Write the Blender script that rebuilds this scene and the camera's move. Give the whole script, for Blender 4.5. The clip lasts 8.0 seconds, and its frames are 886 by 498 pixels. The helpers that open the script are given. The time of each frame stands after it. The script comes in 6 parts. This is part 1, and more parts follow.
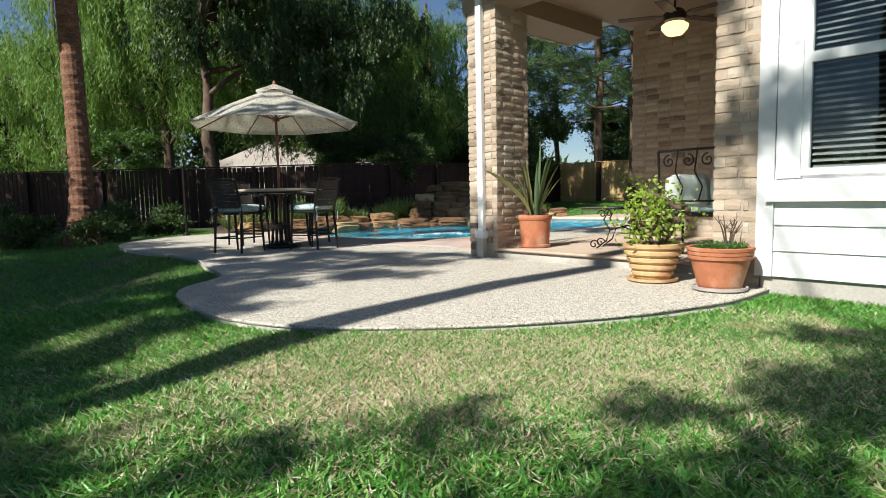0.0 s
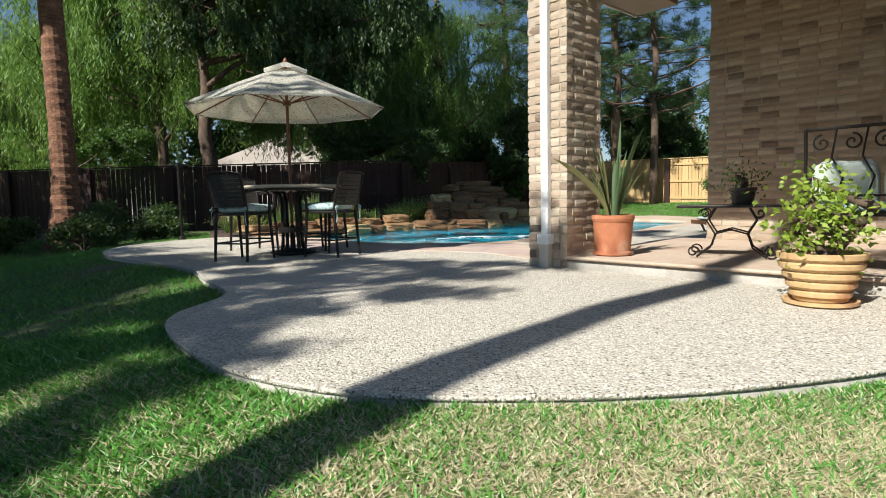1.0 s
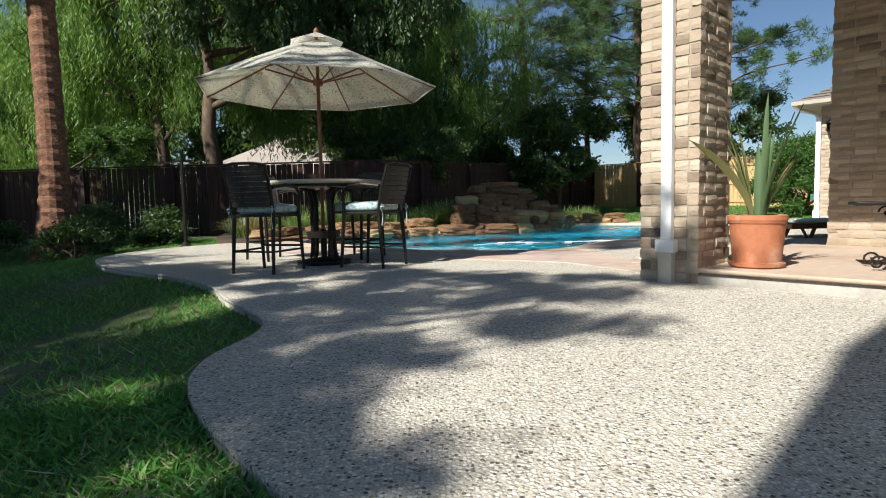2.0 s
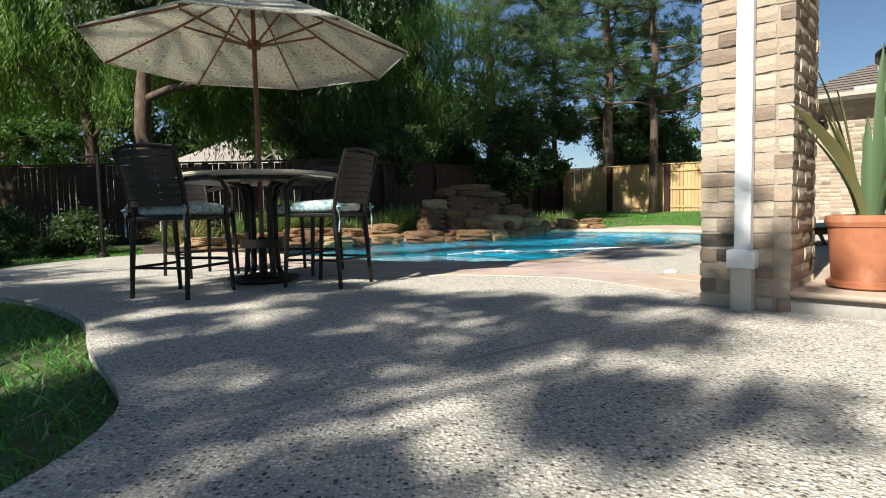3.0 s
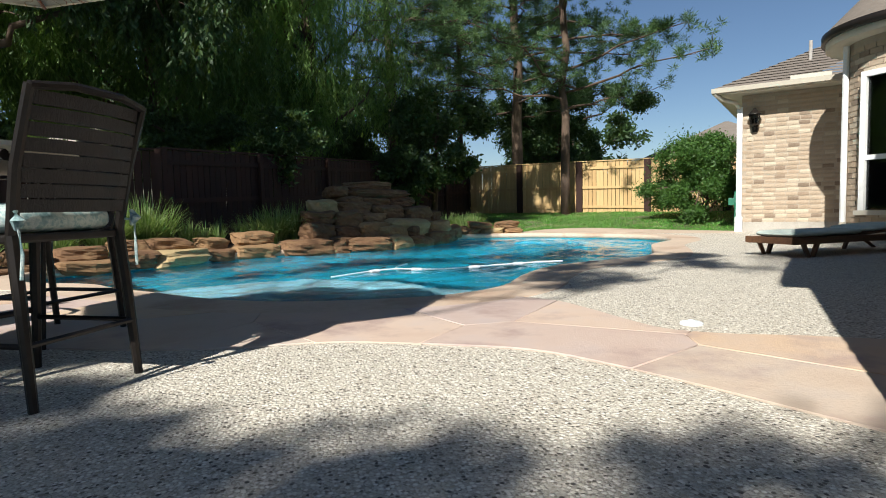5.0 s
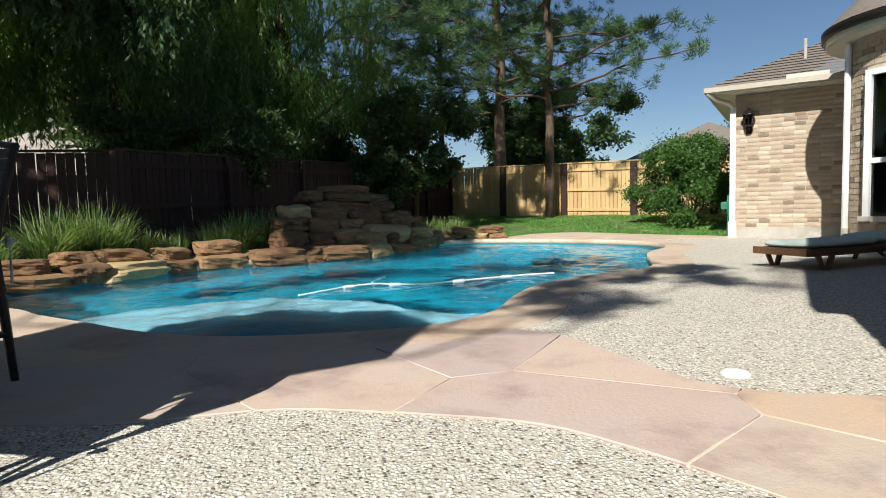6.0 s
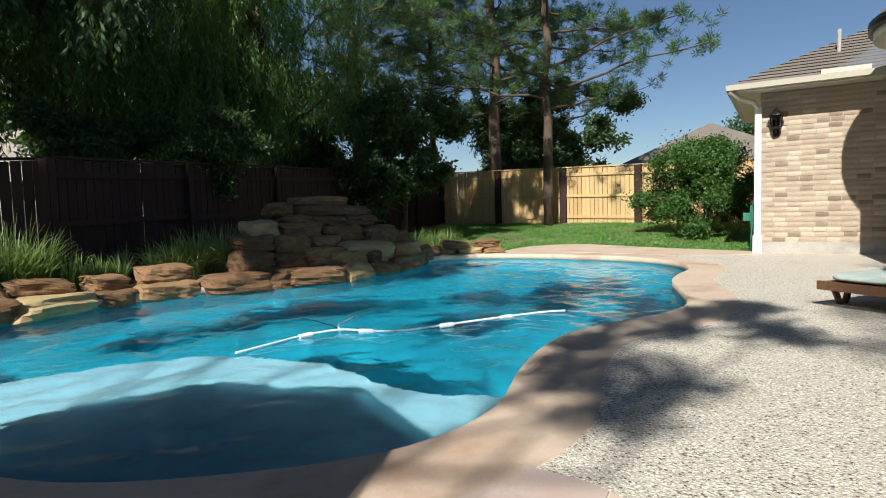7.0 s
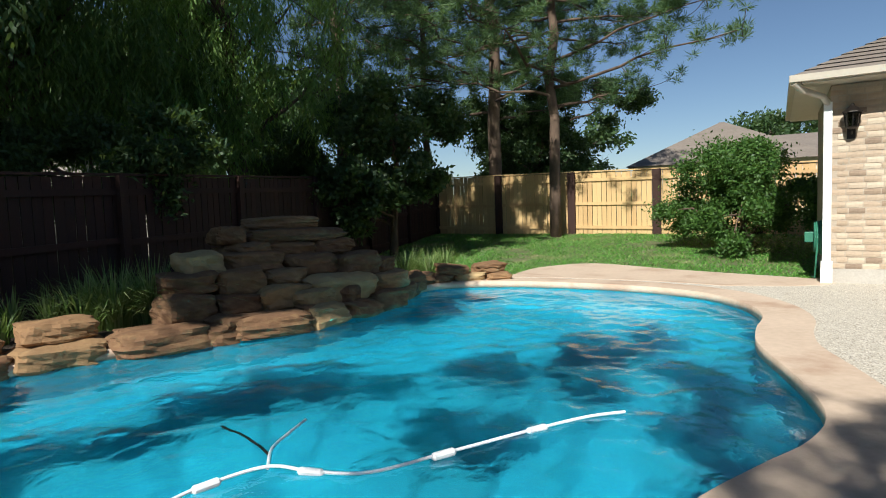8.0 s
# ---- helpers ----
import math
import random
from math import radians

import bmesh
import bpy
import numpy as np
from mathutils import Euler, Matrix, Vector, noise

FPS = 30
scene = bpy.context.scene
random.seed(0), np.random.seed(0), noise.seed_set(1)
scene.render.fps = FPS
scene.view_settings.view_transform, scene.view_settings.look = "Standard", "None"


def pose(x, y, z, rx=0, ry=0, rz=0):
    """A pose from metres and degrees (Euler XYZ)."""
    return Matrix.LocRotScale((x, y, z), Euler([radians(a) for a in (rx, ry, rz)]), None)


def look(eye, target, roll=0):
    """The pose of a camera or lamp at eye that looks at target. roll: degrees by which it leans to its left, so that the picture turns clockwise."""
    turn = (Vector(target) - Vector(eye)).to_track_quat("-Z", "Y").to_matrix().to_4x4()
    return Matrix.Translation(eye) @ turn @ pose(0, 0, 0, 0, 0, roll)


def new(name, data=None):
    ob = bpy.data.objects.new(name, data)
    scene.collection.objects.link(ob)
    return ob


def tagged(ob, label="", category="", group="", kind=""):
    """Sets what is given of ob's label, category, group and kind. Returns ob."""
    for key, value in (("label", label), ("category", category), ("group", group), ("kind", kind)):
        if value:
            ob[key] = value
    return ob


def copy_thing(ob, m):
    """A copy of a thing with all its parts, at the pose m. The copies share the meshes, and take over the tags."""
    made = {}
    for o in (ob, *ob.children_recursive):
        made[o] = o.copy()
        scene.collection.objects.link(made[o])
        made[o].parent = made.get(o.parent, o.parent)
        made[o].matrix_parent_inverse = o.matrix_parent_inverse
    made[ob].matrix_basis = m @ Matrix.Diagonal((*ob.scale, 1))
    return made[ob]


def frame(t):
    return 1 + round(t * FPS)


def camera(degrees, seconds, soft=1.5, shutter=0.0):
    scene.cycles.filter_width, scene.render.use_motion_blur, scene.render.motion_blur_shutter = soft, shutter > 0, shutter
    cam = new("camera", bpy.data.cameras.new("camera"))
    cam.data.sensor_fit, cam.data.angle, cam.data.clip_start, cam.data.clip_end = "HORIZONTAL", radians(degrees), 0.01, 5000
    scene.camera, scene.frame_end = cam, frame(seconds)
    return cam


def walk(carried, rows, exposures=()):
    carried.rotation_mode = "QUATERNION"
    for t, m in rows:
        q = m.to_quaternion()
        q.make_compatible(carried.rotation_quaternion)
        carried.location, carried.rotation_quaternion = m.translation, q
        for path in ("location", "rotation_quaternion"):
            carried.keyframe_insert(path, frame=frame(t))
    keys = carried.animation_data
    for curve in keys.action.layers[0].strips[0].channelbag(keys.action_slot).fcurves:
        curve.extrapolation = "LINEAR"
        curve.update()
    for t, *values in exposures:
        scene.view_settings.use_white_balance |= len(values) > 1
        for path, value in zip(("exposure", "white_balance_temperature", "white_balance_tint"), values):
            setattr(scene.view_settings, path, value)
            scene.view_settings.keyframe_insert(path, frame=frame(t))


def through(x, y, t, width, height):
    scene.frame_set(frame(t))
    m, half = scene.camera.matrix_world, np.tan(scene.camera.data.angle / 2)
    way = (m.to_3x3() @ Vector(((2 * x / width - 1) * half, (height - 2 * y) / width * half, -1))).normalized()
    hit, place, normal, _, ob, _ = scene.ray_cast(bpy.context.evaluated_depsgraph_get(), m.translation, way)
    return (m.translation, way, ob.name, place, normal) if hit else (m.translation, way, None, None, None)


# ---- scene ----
cam = camera(75.0, 8.0, soft=1.0)
PATH = [
    (0, (0.341, -1.615, 0.761), (0.311, 0.376, 0.579), -1.2),
    (0.5, (0.165, -0.906, 0.746), (0.142, 1.086, 0.564), -1.2),
    (1, (-0.261, -0.267, 0.706), (-0.28, 1.725, 0.533), -1.2),
    (1.5, (-0.721, 0.365, 0.68), (-0.739, 2.358, 0.514), -1.2),
    (3, (-1.143, 2.464, 0.587), (-1.012, 4.455, 0.453), -1.2),
    (3.5, (-1.114, 3.156, 0.605), (-0.834, 5.131, 0.466), -1.2),
    (4, (-0.975, 3.828, 0.611), (-0.602, 5.788, 0.47), -1.4),
    (4.5, (-0.834, 4.403, 0.621), (-0.414, 6.354, 0.479), -1.4),
    (6, (-0.588, 5.43, 0.723), (-0.067, 7.355, 0.582), -1.5),
    (6.5, (-0.403, 5.967, 0.809), (0.131, 7.889, 0.668), -1.6),
    (7, (-0.142, 6.695, 0.933), (0.399, 8.616, 0.795), -1.7),
    (7.5, (0.113, 7.555, 1.112), (0.663, 9.473, 0.97), -1.9),
    (8, (0.42, 8.615, 1.24), (0.977, 10.531, 1.1), -2.0),
]
EXPOSURE = [(0, 0.64), (1.5, 0.64), (3, 0.72), (4, 0.72), (4.5, 0.66), (6, 0.52), (7, 0.52), (8, 0.56)]
walk(cam, [(t, look(eye, target, roll)) for t, eye, target, roll in PATH], EXPOSURE)


# ---- light ----
SUN_EL, SUN_AZ = radians(42), (-0.66, -0.75)
world = bpy.data.worlds.new("world")
scene.world = world
world.use_nodes = True
wn = world.node_tree.nodes
sky = wn.new("ShaderNodeTexSky")
sky.sky_type, sky.sun_disc = "NISHITA", False
sky.sun_elevation = SUN_EL
sky.sun_rotation = math.atan2(SUN_AZ[0], SUN_AZ[1])
sky.air_density, sky.dust_density, sky.ozone_density = 1.0, 0.0, 4.5
wn["Background"].inputs["Strength"].default_value = 0.055
world.node_tree.links.new(sky.outputs[0], wn["Background"].inputs["Color"])
sun = new("sun", bpy.data.lights.new("sun", "SUN"))
sun.data.energy, sun.data.angle, sun.data.color = 5.0, radians(0.55), (1.0, 0.985, 0.925)
sun.matrix_world = look((SUN_AZ[0] * 30, SUN_AZ[1] * 30, 27), (0, 0, 0))


# ---- materials ----
def node(nt, kind, **kw):
    n = nt.nodes.new(kind)
    for k, v in kw.items():
        n.inputs[k].default_value = v
    return n


def ramp(nt, fac, stops):
    r = nt.nodes.new("ShaderNodeValToRGB")
    el = r.color_ramp.elements
    while len(el) < len(stops):
        el.new(0.5)
    for e, (p, c) in zip(el, stops):
        e.position, e.color = p, (*c, 1)
    nt.links.new(fac, r.inputs[0])
    return r.outputs[0]


def mix(nt, fac, a, b, mode="MIX"):
    m = nt.nodes.new("ShaderNodeMix")
    m.data_type, m.blend_type = "RGBA", mode
    for sock, v in ((m.inputs[0], fac), (m.inputs[6], a), (m.inputs[7], b)):
        if isinstance(v, (int, float)):
            sock.default_value = v
        elif isinstance(v, tuple):
            sock.default_value = (*v, 1)
        else:
            nt.links.new(v, sock)
    return m.outputs[2]


def noise_tex(nt, vec, scale, detail=4.0, rough=0.55):
    n = node(nt, "ShaderNodeTexNoise", Scale=scale, Detail=detail, Roughness=rough)
    nt.links.new(vec, n.inputs["Vector"])
    return n.outputs["Fac"]


def surface(name, stops, grain=12.0, broad=1.5, rough=0.7, metal=0.0, bump=0.3, bump_scale=60.0, random_stops=None, random_fac=0.6,
            stretch=(1, 1, 1), stain=None, stain_scale=0.8, coords="Object", island=False, world_space=False):
    """A node material: two scales of noise between the stops, an optional tint for each object or island, stains and fine relief."""
    m = bpy.data.materials.new(name)
    m.use_nodes = True
    nt = m.node_tree
    b = nt.nodes["Principled BSDF"]
    if world_space:
        co = nt.nodes.new("ShaderNodeNewGeometry").outputs["Position"]
    else:
        co = nt.nodes.new("ShaderNodeTexCoord").outputs[coords]
    mp = nt.nodes.new("ShaderNodeMapping")
    mp.inputs["Scale"].default_value = stretch
    nt.links.new(co, mp.inputs["Vector"])
    vec = mp.outputs[0]
    fine, wide = noise_tex(nt, vec, grain), noise_tex(nt, vec, broad)
    add = nt.nodes.new("ShaderNodeMath")
    add.operation = "ADD"
    half = nt.nodes.new("ShaderNodeMath")
    half.operation, half.inputs[1].default_value = "MULTIPLY", 0.5
    nt.links.new(fine, add.inputs[0])
    nt.links.new(wide, add.inputs[1])
    nt.links.new(add.outputs[0], half.inputs[0])
    col = ramp(nt, half.outputs[0], stops)
    if random_stops:
        rnd = nt.nodes.new("ShaderNodeNewGeometry").outputs["Random Per Island"] if island else nt.nodes.new("ShaderNodeObjectInfo").outputs["Random"]
        col = mix(nt, random_fac, col, ramp(nt, rnd, random_stops))
    if stain:
        s = ramp(nt, noise_tex(nt, vec, stain_scale, 6.0, 0.65), [(0.52, (0, 0, 0)), (0.68, (1, 1, 1))])
        col = mix(nt, s, col, stain)
    nt.links.new(col, b.inputs["Base Color"])
    b.inputs["Roughness"].default_value, b.inputs["Metallic"].default_value = rough, metal
    if bump:
        bp = node(nt, "ShaderNodeBump", Strength=bump, Distance=0.01)
        nt.links.new(noise_tex(nt, vec, bump_scale, 5.0, 0.6), bp.inputs["Height"])
        nt.links.new(bp.outputs[0], b.inputs["Normal"])
    return m


def leafy(name, stops, through=0.35, rough=0.55, dry=None):
    """Foliage: a tint for each leaf, some light passing through."""
    m = bpy.data.materials.new(name)
    m.use_nodes = True
    nt = m.node_tree
    b = nt.nodes["Principled BSDF"]
    geo = nt.nodes.new("ShaderNodeNewGeometry")
    col = ramp(nt, geo.outputs["Random Per Island"], stops)
    if dry:
        patch = ramp(nt, noise_tex(nt, geo.outputs["Position"], dry[1], 5.0, 0.6), [(dry[2], (0, 0, 0)), (dry[2] + 0.12, (1, 1, 1))])
        col = mix(nt, patch, col, mix(nt, geo.outputs["Random Per Island"], dry[0], (0.16, 0.17, 0.05)))
    nt.links.new(col, b.inputs["Base Color"])
    b.inputs["Roughness"].default_value = rough
    tr = nt.nodes.new("ShaderNodeBsdfTranslucent")
    nt.links.new(mix(nt, 0.5, col, (0.25, 0.35, 0.04), "MIX"), tr.inputs["Color"])
    ms = nt.nodes.new("ShaderNodeMixShader")
    ms.inputs[0].default_value = through
    out = nt.nodes["Material Output"]
    nt.links.new(b.outputs[0], ms.inputs[1])
    nt.links.new(tr.outputs[0], ms.inputs[2])
    nt.links.new(ms.outputs[0], out.inputs["Surface"])
    return m


BRICK_TINTS = [(0.0, (0.13, 0.09, 0.065)), (0.07, (0.22, 0.155, 0.11)), (0.12, (0.38, 0.29, 0.205)), (0.4, (0.46, 0.365, 0.27)), (0.6, (0.43, 0.325, 0.235)), (0.8, (0.52, 0.43, 0.325)), (1.0, (0.60, 0.52, 0.40))]
BRICK = surface("brick", [(0.3, (0.27, 0.195, 0.135)), (0.7, (0.50, 0.40, 0.29))], 26, 6, 0.9, bump=0.6, bump_scale=55, random_stops=BRICK_TINTS, random_fac=0.66)
BRICK_MANY = surface("brick_rest", [(0.3, (0.27, 0.195, 0.135)), (0.7, (0.50, 0.40, 0.29))], 26, 6, 0.9, bump=0.6, bump_scale=55, random_stops=BRICK_TINTS, random_fac=0.66, island=True)
BRICK_SOOT = surface("sooty_brick", [(0.3, (0.03, 0.026, 0.024)), (0.7, (0.16, 0.13, 0.10))], 12, 5, 0.95, bump=0.6, bump_scale=55)
MORTAR = surface("mortar", [(0.3, (0.34, 0.28, 0.21)), (0.7, (0.46, 0.39, 0.31))], 60, 4, 0.95, bump=0.6, bump_scale=110)
SIDING = surface("white_siding", [(0.3, (0.66, 0.67, 0.66)), (0.7, (0.74, 0.74, 0.72))], 40, 2, 0.55, bump=0.08, bump_scale=120, stretch=(0.3, 0.3, 2))
TRIM = surface("cream_trim", [(0.3, (0.50, 0.46, 0.38)), (0.7, (0.58, 0.54, 0.45))], 20, 3, 0.5, bump=0.05)
GUTTER = surface("tan_gutter", [(0.3, (0.40, 0.355, 0.28)), (0.7, (0.47, 0.425, 0.34))], 20, 3, 0.5, bump=0.05)
WHITE = surface("white_paint", [(0.3, (0.74, 0.74, 0.72)), (0.7, (0.82, 0.82, 0.8))], 20, 3, 0.45, bump=0.05)
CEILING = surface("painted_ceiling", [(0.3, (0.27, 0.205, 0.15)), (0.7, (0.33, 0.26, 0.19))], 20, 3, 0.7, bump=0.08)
CONCRETE = surface("concrete", [(0.3, (0.33, 0.30, 0.26)), (0.7, (0.48, 0.45, 0.40))], 45, 3, 0.9, bump=0.4, bump_scale=120, stain=(0.25, 0.22, 0.18))
COPING = surface("coping_concrete", [(0.3, (0.46, 0.35, 0.26)), (0.7, (0.60, 0.47, 0.36))], 14, 1.2, 0.75, bump=0.25, bump_scale=90, stain=(0.40, 0.27, 0.19), stain_scale=0.9, world_space=True)
FLAG = surface("flagstone", [(0.3, (0.42, 0.27, 0.19)), (0.5, (0.54, 0.41, 0.32)), (0.68, (0.44, 0.39, 0.38))], 4, 1.3, 0.7, bump=0.25, bump_scale=60,
               random_stops=[(0.0, (0.56, 0.36, 0.23)), (0.22, (0.60, 0.45, 0.30)), (0.4, (0.43, 0.40, 0.39)), (0.6, (0.46, 0.36, 0.34)), (0.8, (0.62, 0.47, 0.36)), (1.0, (0.50, 0.44, 0.38))], random_fac=0.6, world_space=True, stain=(0.36, 0.26, 0.23), stain_scale=1.7)
FLAG_JOINT = surface("flagstone_joint", [(0.3, (0.56, 0.46, 0.35)), (0.7, (0.68, 0.58, 0.46))], 60, 4, 0.9, bump=0.3)
ROCK = surface("sandstone", [(0.25, (0.055, 0.028, 0.014)), (0.5, (0.20, 0.115, 0.052)), (0.75, (0.46, 0.32, 0.145))], 11, 2.6, 0.88, bump=1.0, bump_scale=22,
               random_stops=[(0.0, (0.08, 0.036, 0.018)), (0.35, (0.15, 0.072, 0.035)), (0.6, (0.24, 0.13, 0.06)), (0.8, (0.36, 0.24, 0.115)), (1.0, (0.56, 0.43, 0.22))], random_fac=0.62, stretch=(1, 1, 1.8))
SOIL = surface("mulch", [(0.3, (0.03, 0.02, 0.015)), (0.7, (0.09, 0.06, 0.04))], 40, 5, 0.95, bump=1.0, bump_scale=60)
# dark red-brown stain, lowered further so the colour carries some deep shade
FENCE_DARK = surface("shade_stained_fence", [(0.3, (0.028, 0.010, 0.006)), (0.7, (0.056, 0.020, 0.012))], 14, 3, 0.8, bump=0.4, bump_scale=60, stretch=(3, 3, 0.25),
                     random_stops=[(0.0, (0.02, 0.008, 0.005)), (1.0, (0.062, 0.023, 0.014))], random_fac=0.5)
FENCE_LIGHT = surface("cedar_fence", [(0.3, (0.46, 0.29, 0.12)), (0.7, (0.62, 0.43, 0.20))], 14, 3, 0.75, bump=0.4, bump_scale=60, stretch=(3, 3, 0.25),
                      random_stops=[(0.0, (0.44, 0.27, 0.12)), (1.0, (0.64, 0.46, 0.22))], random_fac=0.5)
BARK_PINE = surface("pine_bark", [(0.3, (0.05, 0.032, 0.022)), (0.55, (0.12, 0.08, 0.055)), (0.75, (0.22, 0.15, 0.10))], 10, 3, 0.95, bump=1.0, bump_scale=16, stretch=(1, 1, 0.45))
BARK_PALM = surface("shaggy_bark", [(0.3, (0.06, 0.026, 0.016)), (0.52, (0.20, 0.095, 0.055)), (0.72, (0.36, 0.19, 0.11))], 16, 4, 0.95, bump=1.0, bump_scale=22, stretch=(1, 1, 2.2))
SHINGLE = surface("roof_shingle", [(0.3, (0.17, 0.14, 0.11)), (0.7, (0.30, 0.26, 0.21))], 40, 3, 0.95, bump=0.5, bump_scale=80,
                  random_stops=[(0.0, (0.16, 0.13, 0.10)), (1.0, (0.32, 0.27, 0.22))], random_fac=0.5, island=True)
ROOF_FAR = surface("far_roof", [(0.3, (0.14, 0.115, 0.095)), (0.7, (0.21, 0.175, 0.145))], 8, 1, 0.95, bump=0.5, bump_scale=10, stretch=(1, 1, 5))
STUCCO = surface("far_stucco", [(0.3, (0.50, 0.45, 0.38)), (0.7, (0.58, 0.53, 0.46))], 8, 1, 0.9, bump=0.2)
IRON = surface("dark_metal", [(0.3, (0.010, 0.008, 0.007)), (0.7, (0.028, 0.021, 0.017))], 30, 4, 0.42, metal=0.4, bump=0.12, bump_scale=80)
SLING = surface("dark_woven", [(0.3, (0.014, 0.011, 0.010)), (0.7, (0.045, 0.034, 0.028))], 120, 8, 0.6, bump=0.5, bump_scale=220, stretch=(1, 1, 0.2))
TABLETOP = surface("stone_tabletop", [(0.3, (0.52, 0.42, 0.30)), (0.7, (0.68, 0.58, 0.44))], 25, 5, 0.45, bump=0.15)
TERRACOTTA = surface("terracotta", [(0.3, (0.36, 0.12, 0.055)), (0.7, (0.52, 0.20, 0.095))], 18, 4, 0.75, bump=0.2, bump_scale=80, stain=(0.50, 0.30, 0.20), stain_scale=3.5)
POT_TAN = surface("tan_glaze", [(0.3, (0.46, 0.29, 0.13)), (0.7, (0.62, 0.43, 0.22))], 18, 4, 0.6, bump=0.2, bump_scale=80, stain=(0.42, 0.20, 0.10), stain_scale=3.5)
POT_DARK = surface("dark_pot", [(0.3, (0.05, 0.035, 0.03)), (0.7, (0.10, 0.07, 0.055))], 18, 4, 0.6)
SAUCER = surface("grey_saucer", [(0.3, (0.35, 0.32, 0.29)), (0.7, (0.48, 0.44, 0.40))], 18, 4, 0.5)
WOOD = surface("lounger_wood", [(0.3, (0.10, 0.045, 0.022)), (0.7, (0.20, 0.095, 0.045))], 12, 3, 0.55, bump=0.3, bump_scale=50, stretch=(0.4, 3, 3))
POLE_WOOD = surface("pole_wood", [(0.3, (0.16, 0.055, 0.028)), (0.7, (0.28, 0.11, 0.055))], 14, 3, 0.4, bump=0.15, stretch=(3, 3, 0.3))
HOSE_GREEN = surface("green_hose", [(0.3, (0.02, 0.13, 0.08)), (0.7, (0.03, 0.20, 0.12))], 20, 4, 0.5)
PLASTIC = surface("white_plastic", [(0.3, (0.72, 0.74, 0.76)), (0.7, (0.80, 0.82, 0.82))], 20, 4, 0.35, bump=0.03)
BLIND = surface("blind_slat", [(0.3, (0.55, 0.54, 0.50)), (0.7, (0.63, 0.62, 0.58))], 20, 4, 0.6, bump=0.03)
# near-black colour that stands in for the shade of rooms and the skimmer
DARK = surface("painted_dark_interior", [(0.3, (0.010, 0.010, 0.011)), (0.7, (0.02, 0.02, 0.022))], 6, 1, 0.8, bump=0)

GRASS = leafy("grass_blades", [(0.0, (0.035, 0.14, 0.018)), (0.45, (0.085, 0.29, 0.04)), (0.85, (0.165, 0.43, 0.075)), (0.95, (0.30, 0.46, 0.12)), (1.0, (0.50, 0.47, 0.24))], 0.3, 0.42, dry=((0.60, 0.52, 0.32), 0.9, 0.585))
LEAF_WILLOW = leafy("willow_leaf", [(0.0, (0.11, 0.21, 0.04)), (0.5, (0.17, 0.31, 0.07)), (1.0, (0.27, 0.42, 0.11))], 0.5)
# willow leaf at about half brightness, shade put into the colour
LEAF_WILLOW_SHADED = leafy("willow_leaf_shaded", [(0.0, (0.045, 0.095, 0.024)), (0.5, (0.075, 0.15, 0.035)), (1.0, (0.12, 0.21, 0.055))], 0.4)
STRAW = leafy("dry_straw", [(0.0, (0.34, 0.27, 0.15)), (0.5, (0.55, 0.47, 0.29)), (1.0, (0.74, 0.67, 0.47))], 0.2)
LEAF_DARK = leafy("evergreen_leaf", [(0.0, (0.022, 0.05, 0.016)), (0.6, (0.04, 0.085, 0.026)), (1.0, (0.07, 0.125, 0.04))], 0.3)
LEAF_PINE = leafy("pine_needle", [(0.0, (0.030, 0.072, 0.034)), (0.6, (0.082, 0.162, 0.068)), (1.0, (0.17, 0.28, 0.11))], 0.42)
LEAF_BUSH = leafy("bush_leaf", [(0.0, (0.03, 0.085, 0.015)), (0.6, (0.055, 0.14, 0.025)), (1.0, (0.10, 0.20, 0.04))], 0.35)
LEAF_LIME = leafy("lime_leaf", [(0.0, (0.16, 0.26, 0.03)), (0.6, (0.30, 0.42, 0.05)), (1.0, (0.42, 0.52, 0.10))], 0.45)
LEAF_IRIS = leafy("iris_leaf", [(0.0, (0.10, 0.19, 0.05)), (0.6, (0.20, 0.31, 0.09)), (1.0, (0.40, 0.46, 0.22))], 0.4)
LEAF_SNAKE = leafy("snake_leaf", [(0.0, (0.07, 0.12, 0.05)), (0.6, (0.11, 0.17, 0.075)), (1.0, (0.20, 0.24, 0.11))], 0.15)
LEAF_SAGO = leafy("sago_leaf", [(0.0, (0.14, 0.15, 0.05)), (0.6, (0.30, 0.26, 0.11)), (1.0, (0.45, 0.36, 0.18))], 0.25)


